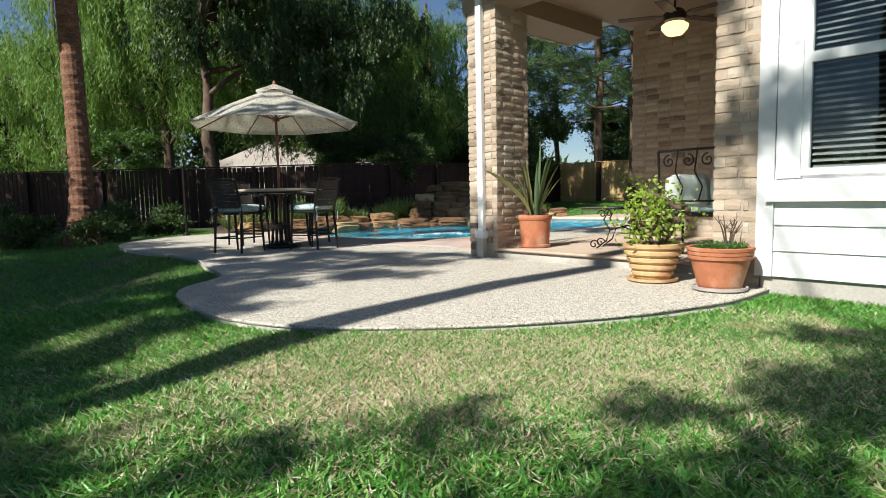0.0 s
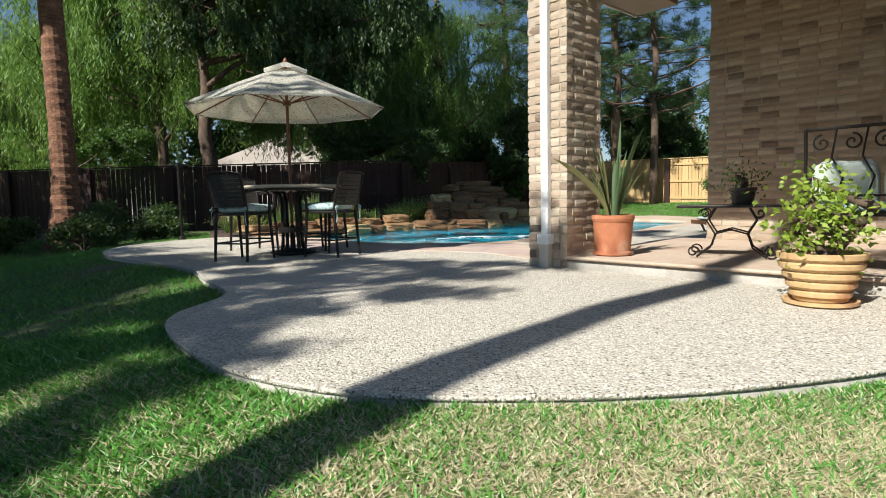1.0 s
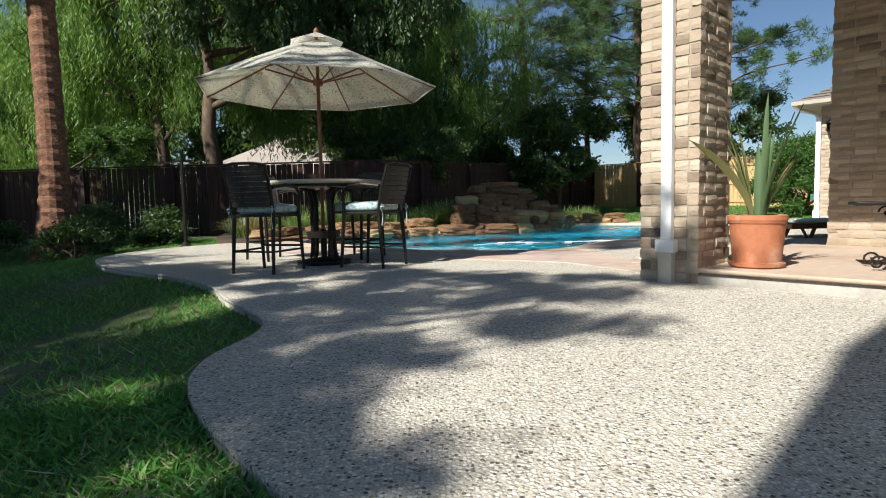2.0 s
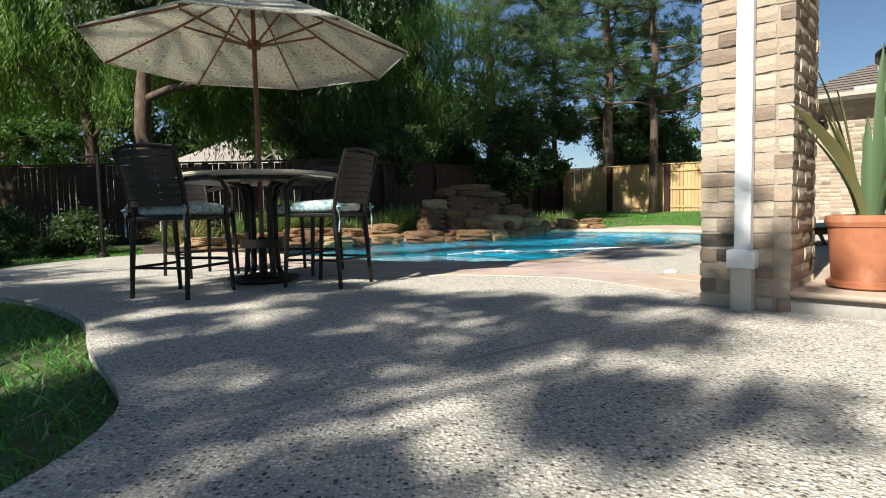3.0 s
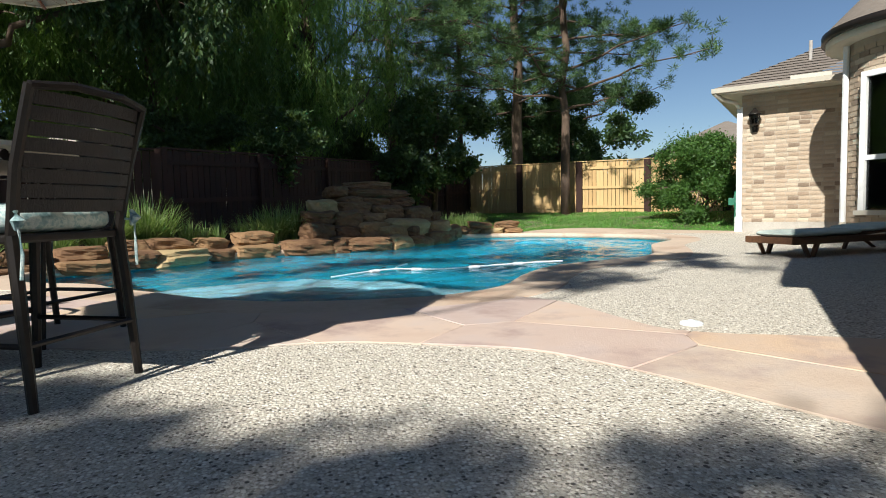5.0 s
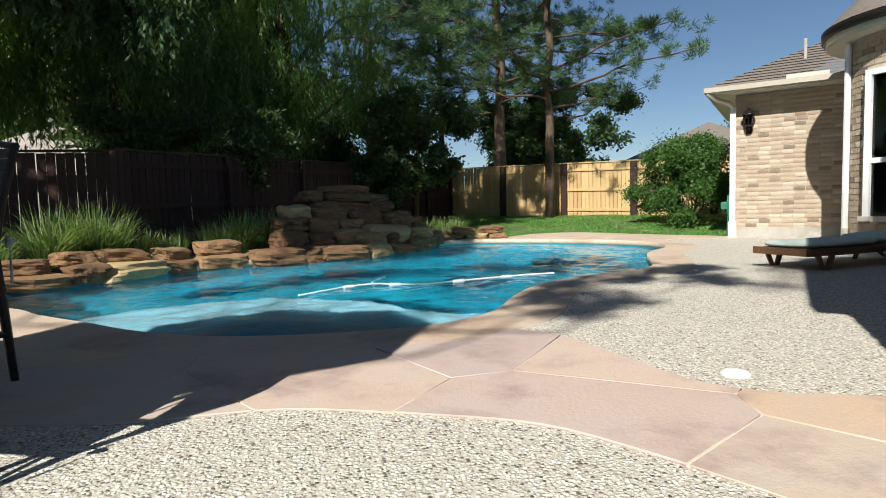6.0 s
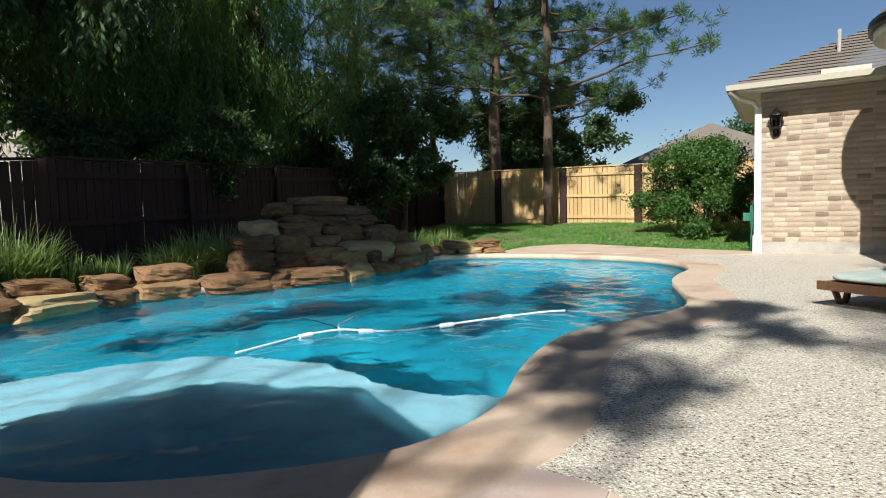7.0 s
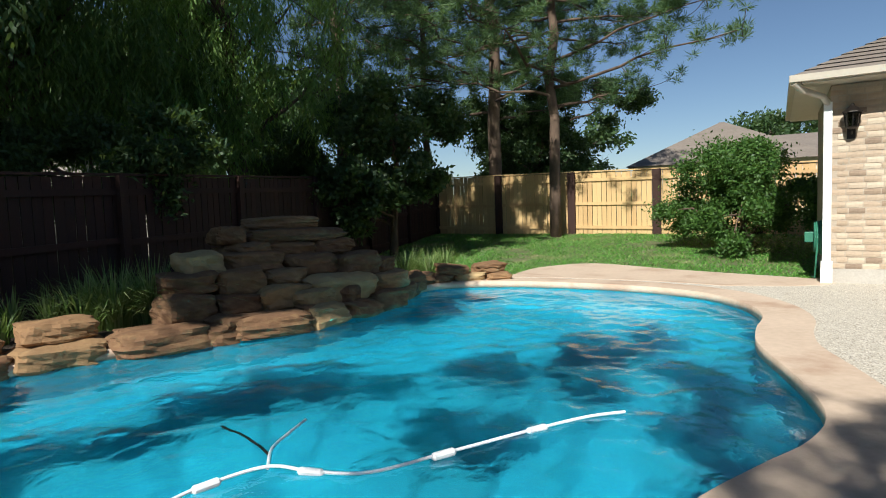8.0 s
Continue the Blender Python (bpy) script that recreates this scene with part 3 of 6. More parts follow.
# ---- fences ----
def fence(name, a, b, top_a, top_b, material, label, face, rails=True, width=0.14, post_mat=None, loose=(0, 0), post_w=0.05):
    """Board fence from a to b; face +1 shows the rails and posts on its left-hand side."""
    a, b = Vector(a), Vector(b)
    d = (b - a)
    length = d.length
    d.normalize()
    ang = math.degrees(math.atan2(d.y, d.x))
    root = thing(name, (a.x, a.y, 0), ang, label, "fence", kind="structure")
    n = int(length / width)
    boards = [mesh_of(boxes((0, width - 0.008, -0.009, 0.009, 0, h)), "board") for h in (1.0,)]
    for m in boards:
        m.materials.append(material)
    rng = random.Random(len(name) + n)
    for i in range(n):
        s = i * width
        p = a + d * s
        g = ground_z(p.x, p.y)
        top = top_a + (top_b - top_a) * s / length
        ob = new("board", boards[0])
        ob.parent = root
        ob.matrix_basis = Matrix.LocRotScale((s, rng.uniform(-0.005, 0.005), g - 0.03), Euler((0, rng.uniform(-0.004, 0.004), 0)), (rng.uniform(0.93, 1.0) * (0.86 if loose[0] < s < loose[1] else 1.0), 1, top - g + 0.03 + rng.uniform(-0.012, 0.008)))
    m = int(length / 2.4)
    for i in range(m + 1):
        s = i * length / m
        p = a + d * s
        g = ground_z(p.x, p.y)
        top = top_a + (top_b - top_a) * s / length
        part("post", boxes((s - post_w, s + post_w, face * 0.07 - 0.045, face * 0.07 + 0.045, g - 0.05, top + 0.02), bevel=0.004), post_mat or material, root)
        if i < m and rails:
            s2 = (i + 1) * length / m
            for f in (0.12, 0.5, 0.88):
                za, zb = g + (top - g) * f, g + (top - g) * f + (top_b - top_a) / m
                bm = boxes((s + post_w, s2 - post_w, face * 0.03 - 0.019, face * 0.03 + 0.019, za - 0.04, za + 0.05))
                for v in bm.verts:
                    v.co.z += (zb - za) * (v.co.x - s) / (s2 - s)
                part("rail", bm, material, root)
    bm = boxes((0, length, -0.045, 0.045, 0, 0.035))
    for v in bm.verts:
        v.co.z += top_a + (top_b - top_a) * v.co.x / length + 0.012
    part("cap", bm, material, root)
    return root


CORNER = (5.8, 27.7)
fence("fence_side", (-20.0, 16.6), (-3.2, 15.9), 1.72, 1.76, FENCE_DARK, "red-brown stained board fence, colour darkened further for deep shade", -1, rails=False, loose=(9.6, 11.4))
fence("fence_pool", (-3.2, 15.9), CORNER, 1.78, 2.22, FENCE_DARK, "red-brown stained board fence behind the rocks, colour darkened further for shade", -1)
fence("fence_back", CORNER, (15.2, 16.6), 2.24, 1.95, FENCE_LIGHT, "new yellow cedar board fence dappled with sun", -1, post_mat=FENCE_DARK, post_w=0.11)


# ---- masonry ----
BL, BH, BD, BJ = 0.186, 0.074, 0.09, 0.012
brick_meshes = {}


def rough_brick(bm, length, rng, m=None):
    """A tumbled brick: its face bulges and its edges wander."""
    cols = []
    for i in range(4):
        x = length * i / 3
        end = i in (0, 3)
        lo, hi = rng.uniform(-0.002, 0.005), BH - rng.uniform(-0.001, 0.005)
        xx = x + (rng.uniform(0, 0.004) * (1 if i == 0 else -1) if end else rng.uniform(-0.01, 0.01))
        out = rng.uniform(0.0, 0.004) if end else rng.uniform(-0.006, 0.001)
        pts = [(xx, BD, 0.0), (xx, out + 0.003, lo), (xx, out - 0.002, BH * rng.uniform(0.4, 0.6)), (xx, out + 0.003, hi), (xx, BD, BH)]
        cols.append([bm.verts.new(m @ Vector(p) if m is not None else p) for p in pts])
    for a, b in zip(cols, cols[1:]):
        for k in range(4):
            bm.faces.new((a[k], b[k], b[k + 1], a[k + 1]))
    bm.faces.new(cols[0])
    bm.faces.new(cols[-1][::-1])


def brick_mesh(length, kind):
    key = round(length, 3), kind
    if key not in brick_meshes:
        bm = bmesh.new()
        rough_brick(bm, length, random.Random(kind * 31 + int(length * 1000)))
        brick_meshes[key] = mesh_of(bm, "brick")
        brick_meshes[key].materials.append(BRICK_SOOT if kind > 5 else BRICK)
    return brick_meshes[key]


def brick_face(parent, start, way, length, z0, z1, budget, seed=1, corner=None, soot=None):
    """Running bond on a face from start along way; its outward side is to the right of way. Returns how many pieces it used as parts."""
    rng = random.Random(seed)
    ang = math.atan2(way.y, way.x)
    used, rest = 0, bmesh.new()
    for row in range(int((z1 - z0) / (BH + BJ))):
        z = z0 + row * (BH + BJ)
        lo, hi = 0.0, length
        if corner is not None:
            lo, hi = (0.0, length) if (row + corner) % 2 == 0 else (BD, length - BD)
        s = lo
        if corner is None and row % 2:
            s = lo - (BL + BJ) / 2
        elif corner is not None and row % 2:
            s = lo - 0.06
        while s < hi - 0.02:
            a, b = max(s, lo), min(s + BL, hi)
            if b - a > 0.025:
                p = start + way * a
                proud = rng.uniform(-0.003, 0.005)
                m = Matrix.Translation((p.x + way.y * proud, p.y - way.x * proud, z + rng.uniform(-0.003, 0.003))) @ Matrix.Rotation(ang + rng.uniform(-0.012, 0.012), 4, "Z") @ Matrix.Rotation(rng.uniform(-0.014, 0.014), 4, "Y")
                if used < budget:
                    dirty = soot and (row, s < soot[2]) in ((soot[0], True), (soot[1], True))
                    ob = new("brick", brick_mesh(b - a, 6 if dirty else rng.randrange(6)))
                    ob.parent = parent
                    ob.matrix_basis = m
                    used += 1
                else:
                    rough_brick(rest, b - a, rng, m)
            s += BL + BJ
    if len(rest.verts):
        tagged(part("brickwork", rest, BRICK_MANY, parent), kind="stuff")
    else:
        rest.free()
    return used


def prism(pts, z0, z1):
    bm = bmesh.new()
    if area(pts) < 0:
        pts = pts[::-1]
    lo, hi = [bm.verts.new((*p, z0)) for p in pts], [bm.verts.new((*p, z1)) for p in pts]
    bm.faces.new(lo[::-1])
    bm.faces.new(hi)
    for k in range(len(pts)):
        bm.faces.new((lo[k - 1], lo[k], hi[k], hi[k - 1]))
    return bm


def at(o, u=0.0, n=0.0):
    """A point of the plan: o and metres along and into the house."""
    p = Vector(o) + U * u + N * n
    return (p.x, p.y)


def quad(o, u0, u1, n0, n1):
    return [at(o, u0, n0), at(o, u1, n0), at(o, u1, n1), at(o, u0, n1)]


COL = (0.58, 5.73)          # outer corner of the porch column
CU, CN = 0.47, 0.60
PIER = (2.48, 3.14)
WALL2 = (3.09, 7.24)
CEIL = 3.0
# column
column = thing("porch_column", label="tan and brown brick porch column with a white downspout", category="column", kind="structure")
part("core", prism(quad(COL, 0.007, CU - 0.007, 0.007, CN - 0.007), -0.05, CEIL), MORTAR, column)
PORCH_Z = 0.12
# porch floor: raised slab with a stone edge
porch = [at(COL, CU + 0.001, 0.04), at(COL, CU, 0.0), at(COL, 3.2, 0.0), at(COL, 3.2, 2.9), at(COL, 0.35, 2.9), at(COL, 0.35, CN), at(COL, CU, CN)]
tagged(part("floor_porch", flat([porch], -0.1, PORCH_Z - 0.03), CONCRETE), "raised porch slab", "floor", kind="structure")
porch_top = [at(COL, CU + 0.001, -0.03), at(COL, 3.2, -0.03), at(COL, 3.2, 2.9), at(COL, 0.3, 2.9), at(COL, 0.3, CN + 0.002), at(COL, CU + 0.001, CN + 0.002)]
floor_top = tagged(part("floor", flat([porch_top], PORCH_Z - 0.03, PORCH_Z), COPING), "tan stone porch floor", "floor", kind="structure")

# porch back wall, house side wall and pier
wall_porch = thing("wall_porch", label="brown brick porch wall in shade", category="wall", kind="structure")
part("core", prism(quad(WALL2, 0.007, 3.4, 0.007, 0.25), -0.05, CEIL + 0.3), MORTAR, wall_porch)
wall_side = thing("wall_side", label="brick house wall along the pool deck", category="wall", kind="structure")
part("core", prism([at(WALL2, 0.014, 0.05), at(WALL2, 0.3, 0.05), at(WALL2, 0.3, 8.2), at(WALL2, 0.014, 8.2)], -0.05, CEIL + 0.3), MORTAR, wall_side)
pier = thing("wall_pier", label="tan brick pier beside the white siding", category="wall", kind="structure")
PW = 0.36
part("core", prism(quad(PIER, 0.007, PW, 0.007, 0.42), -0.05, CEIL + 0.3), MORTAR, pier)
wall_inner = thing("wall_inner", label="shaded brick wall closing the porch", category="wall", kind="structure")
part("core", prism(quad(PIER, 0.80, 1.0, 0.22, 4.2), -0.05, CEIL + 0.3), BRICK, wall_inner)

# siding wall with a window
SID = at(PIER, PW + 0.0, -0.02)
siding = thing("wall_siding", label="white painted lap siding wall on a concrete footing", category="wall", kind="structure")
W0, W1, WZ0, WZ1 = 0.27, 1.8, 0.86, 2.55
part("footing", prism(quad(SID, 0.01, 6.0, 0.03, 0.3), -0.3, 0.10), CONCRETE, siding)
part("core", prism(quad(SID, 0.02, W0 - 0.02, 0.03, 0.2), 0.10, CEIL + 0.4), SIDING, siding)
part("core", prism(quad(SID, W1 + 0.02, 6.0, 0.03, 0.2), 0.10, CEIL + 0.4), SIDING, siding)
part("core", prism(quad(SID, W0 - 0.02, W1 + 0.02, 0.03, 0.2), 0.10, WZ0), SIDING, siding)
part("core", prism(quad(SID, W0 - 0.02, W1 + 0.02, 0.03, 0.2), WZ1, CEIL + 0.4), SIDING, siding)
part("corner_board", prism(quad(SID, -0.02, 0.10, -0.015, 0.03), 0.10, CEIL + 0.3), SIDING, siding)
z, row = 0.10, 0
while z < CEIL + 0.1:
    for s0, s1 in (((0.102, W0 - 0.16), (W1 + 0.16, 6.0)) if WZ0 - 0.22 < z < WZ1 else ((0.102, 6.0),)):
        bm = prism(quad(SID, s0, s1, 0.0, 0.031), z, z + 0.205)
        for v in bm.verts:
            if v.co.z > z + 0.1:
                r = Vector((v.co.x, v.co.y)) - Vector(SID)
                if r.dot(N) < 0.01:
                    v.co.x += N.x * 0.014
                    v.co.y += N.y * 0.014
        part("board", bm, SIDING, siding)
    z += 0.196
window = thing("window_1", label="white double-hung window with half-closed blinds", category="window", kind="structure")
for q, za, zb, nm in (((W0 - 0.16, W0, -0.02, 0.05), WZ0 - 0.02, WZ1 + 0.12, "casing"), ((W1, W1 + 0.16, -0.02, 0.05), WZ0 - 0.02, WZ1 + 0.12, "casing"),
                      ((W0 - 0.22, W1 + 0.22, -0.05, 0.05), WZ0 - 0.19, WZ0 - 0.03, "sill"), ((W0, W1, -0.02, 0.05), WZ1, WZ1 + 0.12, "casing"),
                      ((W0, W0 + 0.05, 0.0, 0.05), WZ0, WZ1, "frame"), ((W1 - 0.05, W1, 0.0, 0.05), WZ0, WZ1, "frame"), ((W0 + 0.05, W1 - 0.05, 0.0, 0.05), WZ0, WZ0 + 0.05, "frame"),
                      ((W0 + 0.05, W1 - 0.05, -0.004, 0.05), 1.66, 1.73, "meeting_rail")):
    part(nm, prism(quad(SID, *q), za, zb), WHITE, window)
pane = part("pane", prism(quad(SID, W0 + 0.05, W1 - 0.05, 0.03, 0.036), WZ0 + 0.05, WZ1), GLASS, window)
pane.visible_shadow = False
# black sheet painted in place of the unlit room
part("dark_backing", prism(quad(SID, W0, W1, 0.16, 0.17), WZ0, WZ1), DARK, window)
for k in range(36):
    zz = WZ0 + 0.06 + k * 0.046
    bm = prism(quad(SID, W0 + 0.05, W1 - 0.05, 0.075, 0.115), zz, zz + 0.003)
    for v in bm.verts:
        r = Vector((v.co.x, v.co.y)) - Vector(SID)
        v.co.z += (r.dot(N) - 0.095) * 0.55
    part("slat", bm, BLIND, window)

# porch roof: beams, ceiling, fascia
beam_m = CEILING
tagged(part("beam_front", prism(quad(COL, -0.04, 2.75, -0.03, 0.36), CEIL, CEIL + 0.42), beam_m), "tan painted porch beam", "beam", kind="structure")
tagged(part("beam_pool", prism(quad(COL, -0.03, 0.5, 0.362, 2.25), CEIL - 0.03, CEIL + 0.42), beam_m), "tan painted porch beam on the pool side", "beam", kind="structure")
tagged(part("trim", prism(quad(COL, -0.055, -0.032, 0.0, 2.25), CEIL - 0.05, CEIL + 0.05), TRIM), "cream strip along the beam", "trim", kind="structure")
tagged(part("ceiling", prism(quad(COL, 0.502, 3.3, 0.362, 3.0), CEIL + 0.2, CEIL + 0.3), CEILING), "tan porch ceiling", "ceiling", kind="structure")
roof = thing("roof", label="brown shingled house roof with cream eaves", category="roof", kind="structure")
part("soffit", prism(quad(COL, -0.10, 7.5, -0.42, 3.2), CEIL + 0.42, CEIL + 0.46), TRIM, roof)
part("fascia", prism(quad(COL, -0.13, 7.5, -0.45, -0.42), CEIL + 0.36, CEIL + 0.60), TRIM, roof)
part("fascia", prism(quad(COL, -0.13, -0.10, -0.42, 3.2), CEIL + 0.36, CEIL + 0.60), TRIM, roof)
bm = bmesh.new()
c = [Vector((*at(COL, u, n), z)) for u, n, z in ((-0.14, -0.46, CEIL + 0.58), (7.5, -0.46, CEIL + 0.58), (7.5, 3.2, 5.6), (3.2, 3.2, 5.6), (-0.14, 3.2, CEIL + 0.58), (3.2, 3.3, 5.6))]
v = [bm.verts.new(p) for p in c]
bm.faces.new((v[0], v[1], v[2], v[3]))
bm.faces.new((v[0], v[3], v[5], v[4]))
part("shingles", bm, ROOF_FAR, roof)

# downspout on the column
spout = thing("downspout", label="white metal downspout strapped to the brick column", category="downspout", kind="structure")
d0 = at(COL, 0.20, -0.065)
rot = Matrix.Translation((d0[0], d0[1], 0)) @ Matrix.Rotation(math.atan2(U.y, U.x), 4, "Z")
for nm, dim in (("pipe", (0, 0.085, 0, 0.062, 0.25, 3.4)), ("collar", (-0.03, 0.115, -0.03, 0.064, 0.235, 0.335)), ("boot", (-0.012, 0.097, -0.018, 0.066, -0.005, 0.236))):
    bm = bmesh.new()
    box(bm, *dim, bevel=0.008)
    bm.transform(rot)
    part(nm, bm, WHITE if nm != "boot" else TRIM, spout)

# far wing of the house
WING = (7.935, 14.91)
wing = thing("wall_wing", label="sunlit tan brick wall at the end of the house", category="wall", kind="structure")
WL = 1.75
part("core", prism(quad(WING, 0.007, 4.0, 0.007, 3.0), -0.1, 2.75), MORTAR, wing)
part("footing", prism(quad(WING, -0.004, WL + 0.3, -0.012, 3.0), -0.2, 0.2), CONCRETE, wing)
wing_roof = thing("roof_wing", label="brown shingled hip roof with a cream gutter", category="roof", kind="structure")
EA = 2.80
part("soffit", prism(quad(WING, -0.42, 4.0, -0.42, 4.2), EA - 0.04, EA), TRIM, wing_roof)
part("gutter", prism(quad(WING, -0.50, 2.2, -0.50, -0.42), EA - 0.02, EA + 0.07), GUTTER, wing_roof, "cream gutter")
part("gutter", prism(quad(WING, -0.50, -0.42, -0.419, 4.2), EA - 0.02, EA + 0.07), GUTTER, wing_roof, "cream gutter")
for k in range(16):
    r0, r1 = k / 16, (k + 1) / 16 + 0.012
    q = lambda r: (-0.47 + 2.4 * r, EA + 0.055 + 1.25 * r)
    (o0, z0), (o1, z1) = q(r0), q(r1)
    bm = bmesh.new()
    v = [bm.verts.new((*at(WING, *p), zz)) for p, zz in (((o0, o0), z0 + 0.02), ((4.2, o0), z0 + 0.02), ((4.2, o1), z1), ((o1, o1), z1), ((o0, 4.2), z0 + 0.02), ((o1, 4.2), z1))]
    bm.faces.new(v[:4])
    bm.faces.new((v[0], v[3], v[5], v[4]))
    part("shingle_course", bm, ROOF_FAR, wing_roof)
vent = part("vent_pipe", rod([(*at(WING, 1.15, 0.6), 3.3), (*at(WING, 1.15, 0.6), 3.78)], 0.032, 10), SAUCER, wing_roof, "grey metal vent pipe")
part("flashing", prism(quad(WING, 0.85, 1.5, -0.46, -0.25), EA + 0.06, EA + 0.15), TRIM, wing_roof, "cream metal flashing")

spout2 = thing("downspout", label="white downspout at the corner of the brick wing", category="downspout", kind="structure")
e = at(WING, -0.03, -0.06)
part("pipe", prism(quad(WING, -0.08, 0.02, -0.075, -0.005), 0.30, EA - 0.28), WHITE, spout2)
part("elbow", rod([(*at(WING, -0.03, -0.04), EA - 0.30), (*at(WING, -0.1, -0.12), EA - 0.2), (*at(WING, -0.32, -0.32), EA - 0.13), (*at(WING, -0.45, -0.45), EA - 0.02)], 0.045, 10), TRIM, spout2)
part("boot", prism(quad(WING, -0.1, 0.04, -0.095, -0.003), -0.1, 0.31), WHITE, spout2)

# round bay with a curved eave
BAY, BR = Vector((8.6, 11.7)), 1.12
bay = thing("wall_bay", label="round brick bay with tall white windows", category="wall", kind="structure")
ring = lambda r: [(BAY.x + r * math.cos(t), BAY.y + r * math.sin(t)) for t in (2 * math.pi * k / 48 for k in range(48))]
part("core", prism(ring(BR - 0.01), -0.1, 3.5), MORTAR, bay)
bay_roof = thing("roof_bay", label="curved cream eave and conical shingle roof", category="roof", kind="structure")
part("soffit", flat([ring(1.37), ring(1.0)], 3.02, 3.08), TRIM, bay_roof)
part("fascia", flat([ring(1.40), ring(1.36)], 3.02, 3.22), TRIM, bay_roof)
part("gutter", flat([ring(1.46), ring(1.405)], 3.12, 3.24), IRON, bay_roof, "dark drip edge")
part("cone", lathe([(1.45, 3.24), (0.02, 4.7)], 48), ROOF_FAR, bay_roof).location = (BAY.x, BAY.y, 0)
# each bay window gets a black sheet as its room's darkness
for a0 in (190, 236):
    wdw = thing("window_2" if a0 == 190 else "window_3", label="tall white framed window in the brick bay", category="window", kind="structure")
    c0 = BAY + Vector((math.cos(radians(a0)), math.sin(radians(a0)))) * (BR - 0.05)
    m = Matrix.Translation((c0.x, c0.y, 0)) @ Matrix.Rotation(radians(a0 + 90), 4, "Z")
    for nm, dim, mt in (("frame", (-0.34, -0.26, -0.14, 0.05, 0.45, 2.5), WHITE), ("frame", (0.26, 0.34, -0.14, 0.05, 0.45, 2.5), WHITE), ("frame", (-0.26, 0.26, -0.14, 0.05, 2.42, 2.5), WHITE),
                        ("sill", (-0.38, 0.38, -0.18, 0.05, 0.38, 0.45), TRIM), ("meeting_rail", (-0.26, 0.26, -0.12, 0.05, 1.2, 1.27), WHITE), ("pane", (-0.26, 0.26, -0.085, -0.08, 0.45, 2.42), GLASS), ("dark_backing", (-0.26, 0.26, -0.075, -0.07, 0.45, 2.42), DARK)):
        bm = bmesh.new()
        box(bm, *dim)
        bm.transform(m)
        part(nm, bm, mt, wdw)

pa = BAY + Vector((math.cos(radians(150)), math.sin(radians(150)))) * (BR + 0.05)
spout3 = thing("downspout", label="white downspout against the brick bay", category="downspout", kind="structure")
part("pipe", rod([(pa.x, pa.y, 0.25), (pa.x, pa.y, 3.0)], 0.045, 8), WHITE, spout3)
part("foot", rod([(pa.x, pa.y, 0.26), (pa.x, pa.y, 0.1), (pa.x - 0.06, pa.y + 0.08, 0.02)], 0.05, 8), TRIM, spout3)


# ---- trees ----
def limb(bm, a, b, r0, r1, rng, wob=0.12, n=7, sides=8):
    a, b = Vector(a), Vector(b)
    L = (b - a).length
    pts = [a.lerp(b, t) + Vector((rng.uniform(-1, 1), rng.uniform(-1, 1), rng.uniform(-0.4, 0.4))) * wob * L * 0.25 * math.sin(math.pi * t) for t in (k / (n - 1) for k in range(n))]
    tube(bm, pts, [r0 + (r1 - r0) * k / (n - 1) for k in range(n)], sides)
    return pts


def pine(name, base, height, r, crown_from, spread, label, seed, tufts=1500, group="pines"):
    """Tall pine: bare trunk, spreading boughs with needle tufts."""
    rng, nr = random.Random(seed), np.random.default_rng(seed)
    root = thing(name, base, 0, label, "tree", group)
    bm = bmesh.new()
    trunk = limb(bm, (0, 0, -0.1), (rng.uniform(-0.4, 0.4), rng.uniform(-0.4, 0.4), height), r, r * 0.25, rng, 0.03, 14, 12)
    spots = []
    nb = 58
    for k in range(nb):
        f = k / (nb - 1)
        z = crown_from + (height - crown_from) * f ** 0.9
        p = Vector(trunk[min(13, int(z / height * 13))])
        p.z = z
        ang = k * 2.4 + rng.uniform(-0.6, 0.6)
        reach = spread * (0.55 + 0.45 * math.sin(math.pi * min(1, 0.25 + f * 0.8))) * rng.uniform(0.4, 1.1) * (1 - 0.45 * f)
        tip = p + Vector((math.cos(ang) * reach, math.sin(ang) * reach, reach * rng.uniform(-0.12, 0.3)))
        pts = limb(bm, p, tip, 0.042 * (1.2 - f), 0.010, rng, 0.26, 7, 6)
        for n_, q in enumerate(pts[2:]):
            for _ in range(3 if n_ else 2):
                tw = q + Vector((rng.gauss(0, 0.42), rng.gauss(0, 0.42), rng.uniform(-0.28, 0.38)))
                tube(bm, [q, q.lerp(tw, 0.5) + Vector((0, 0, -0.05)), tw], [0.012, 0.009, 0.005], 4)
                spots.append(tw)
                for _ in range(rng.choice((2, 3, 3, 4))):
                    spots.append(tw + Vector((rng.gauss(0, 0.17), rng.gauss(0, 0.17), rng.gauss(0.02, 0.12))))
        spots.append(tip)
    part("trunk", bm, BARK_PINE, root, smooth=True)
    spots = np.array([tuple(s) for s in spots])
    per = max(20, tufts * 34 // len(spots))
    c = np.repeat(spots, per, 0)
    way = unit(nr, len(c))
    way[:, 2] = way[:, 2] * 0.85 + 0.22
    cards("crown", leaves(c + way * 0.02, way, 0.21, 0.017, nr), LEAF_PINE, root)
    return root


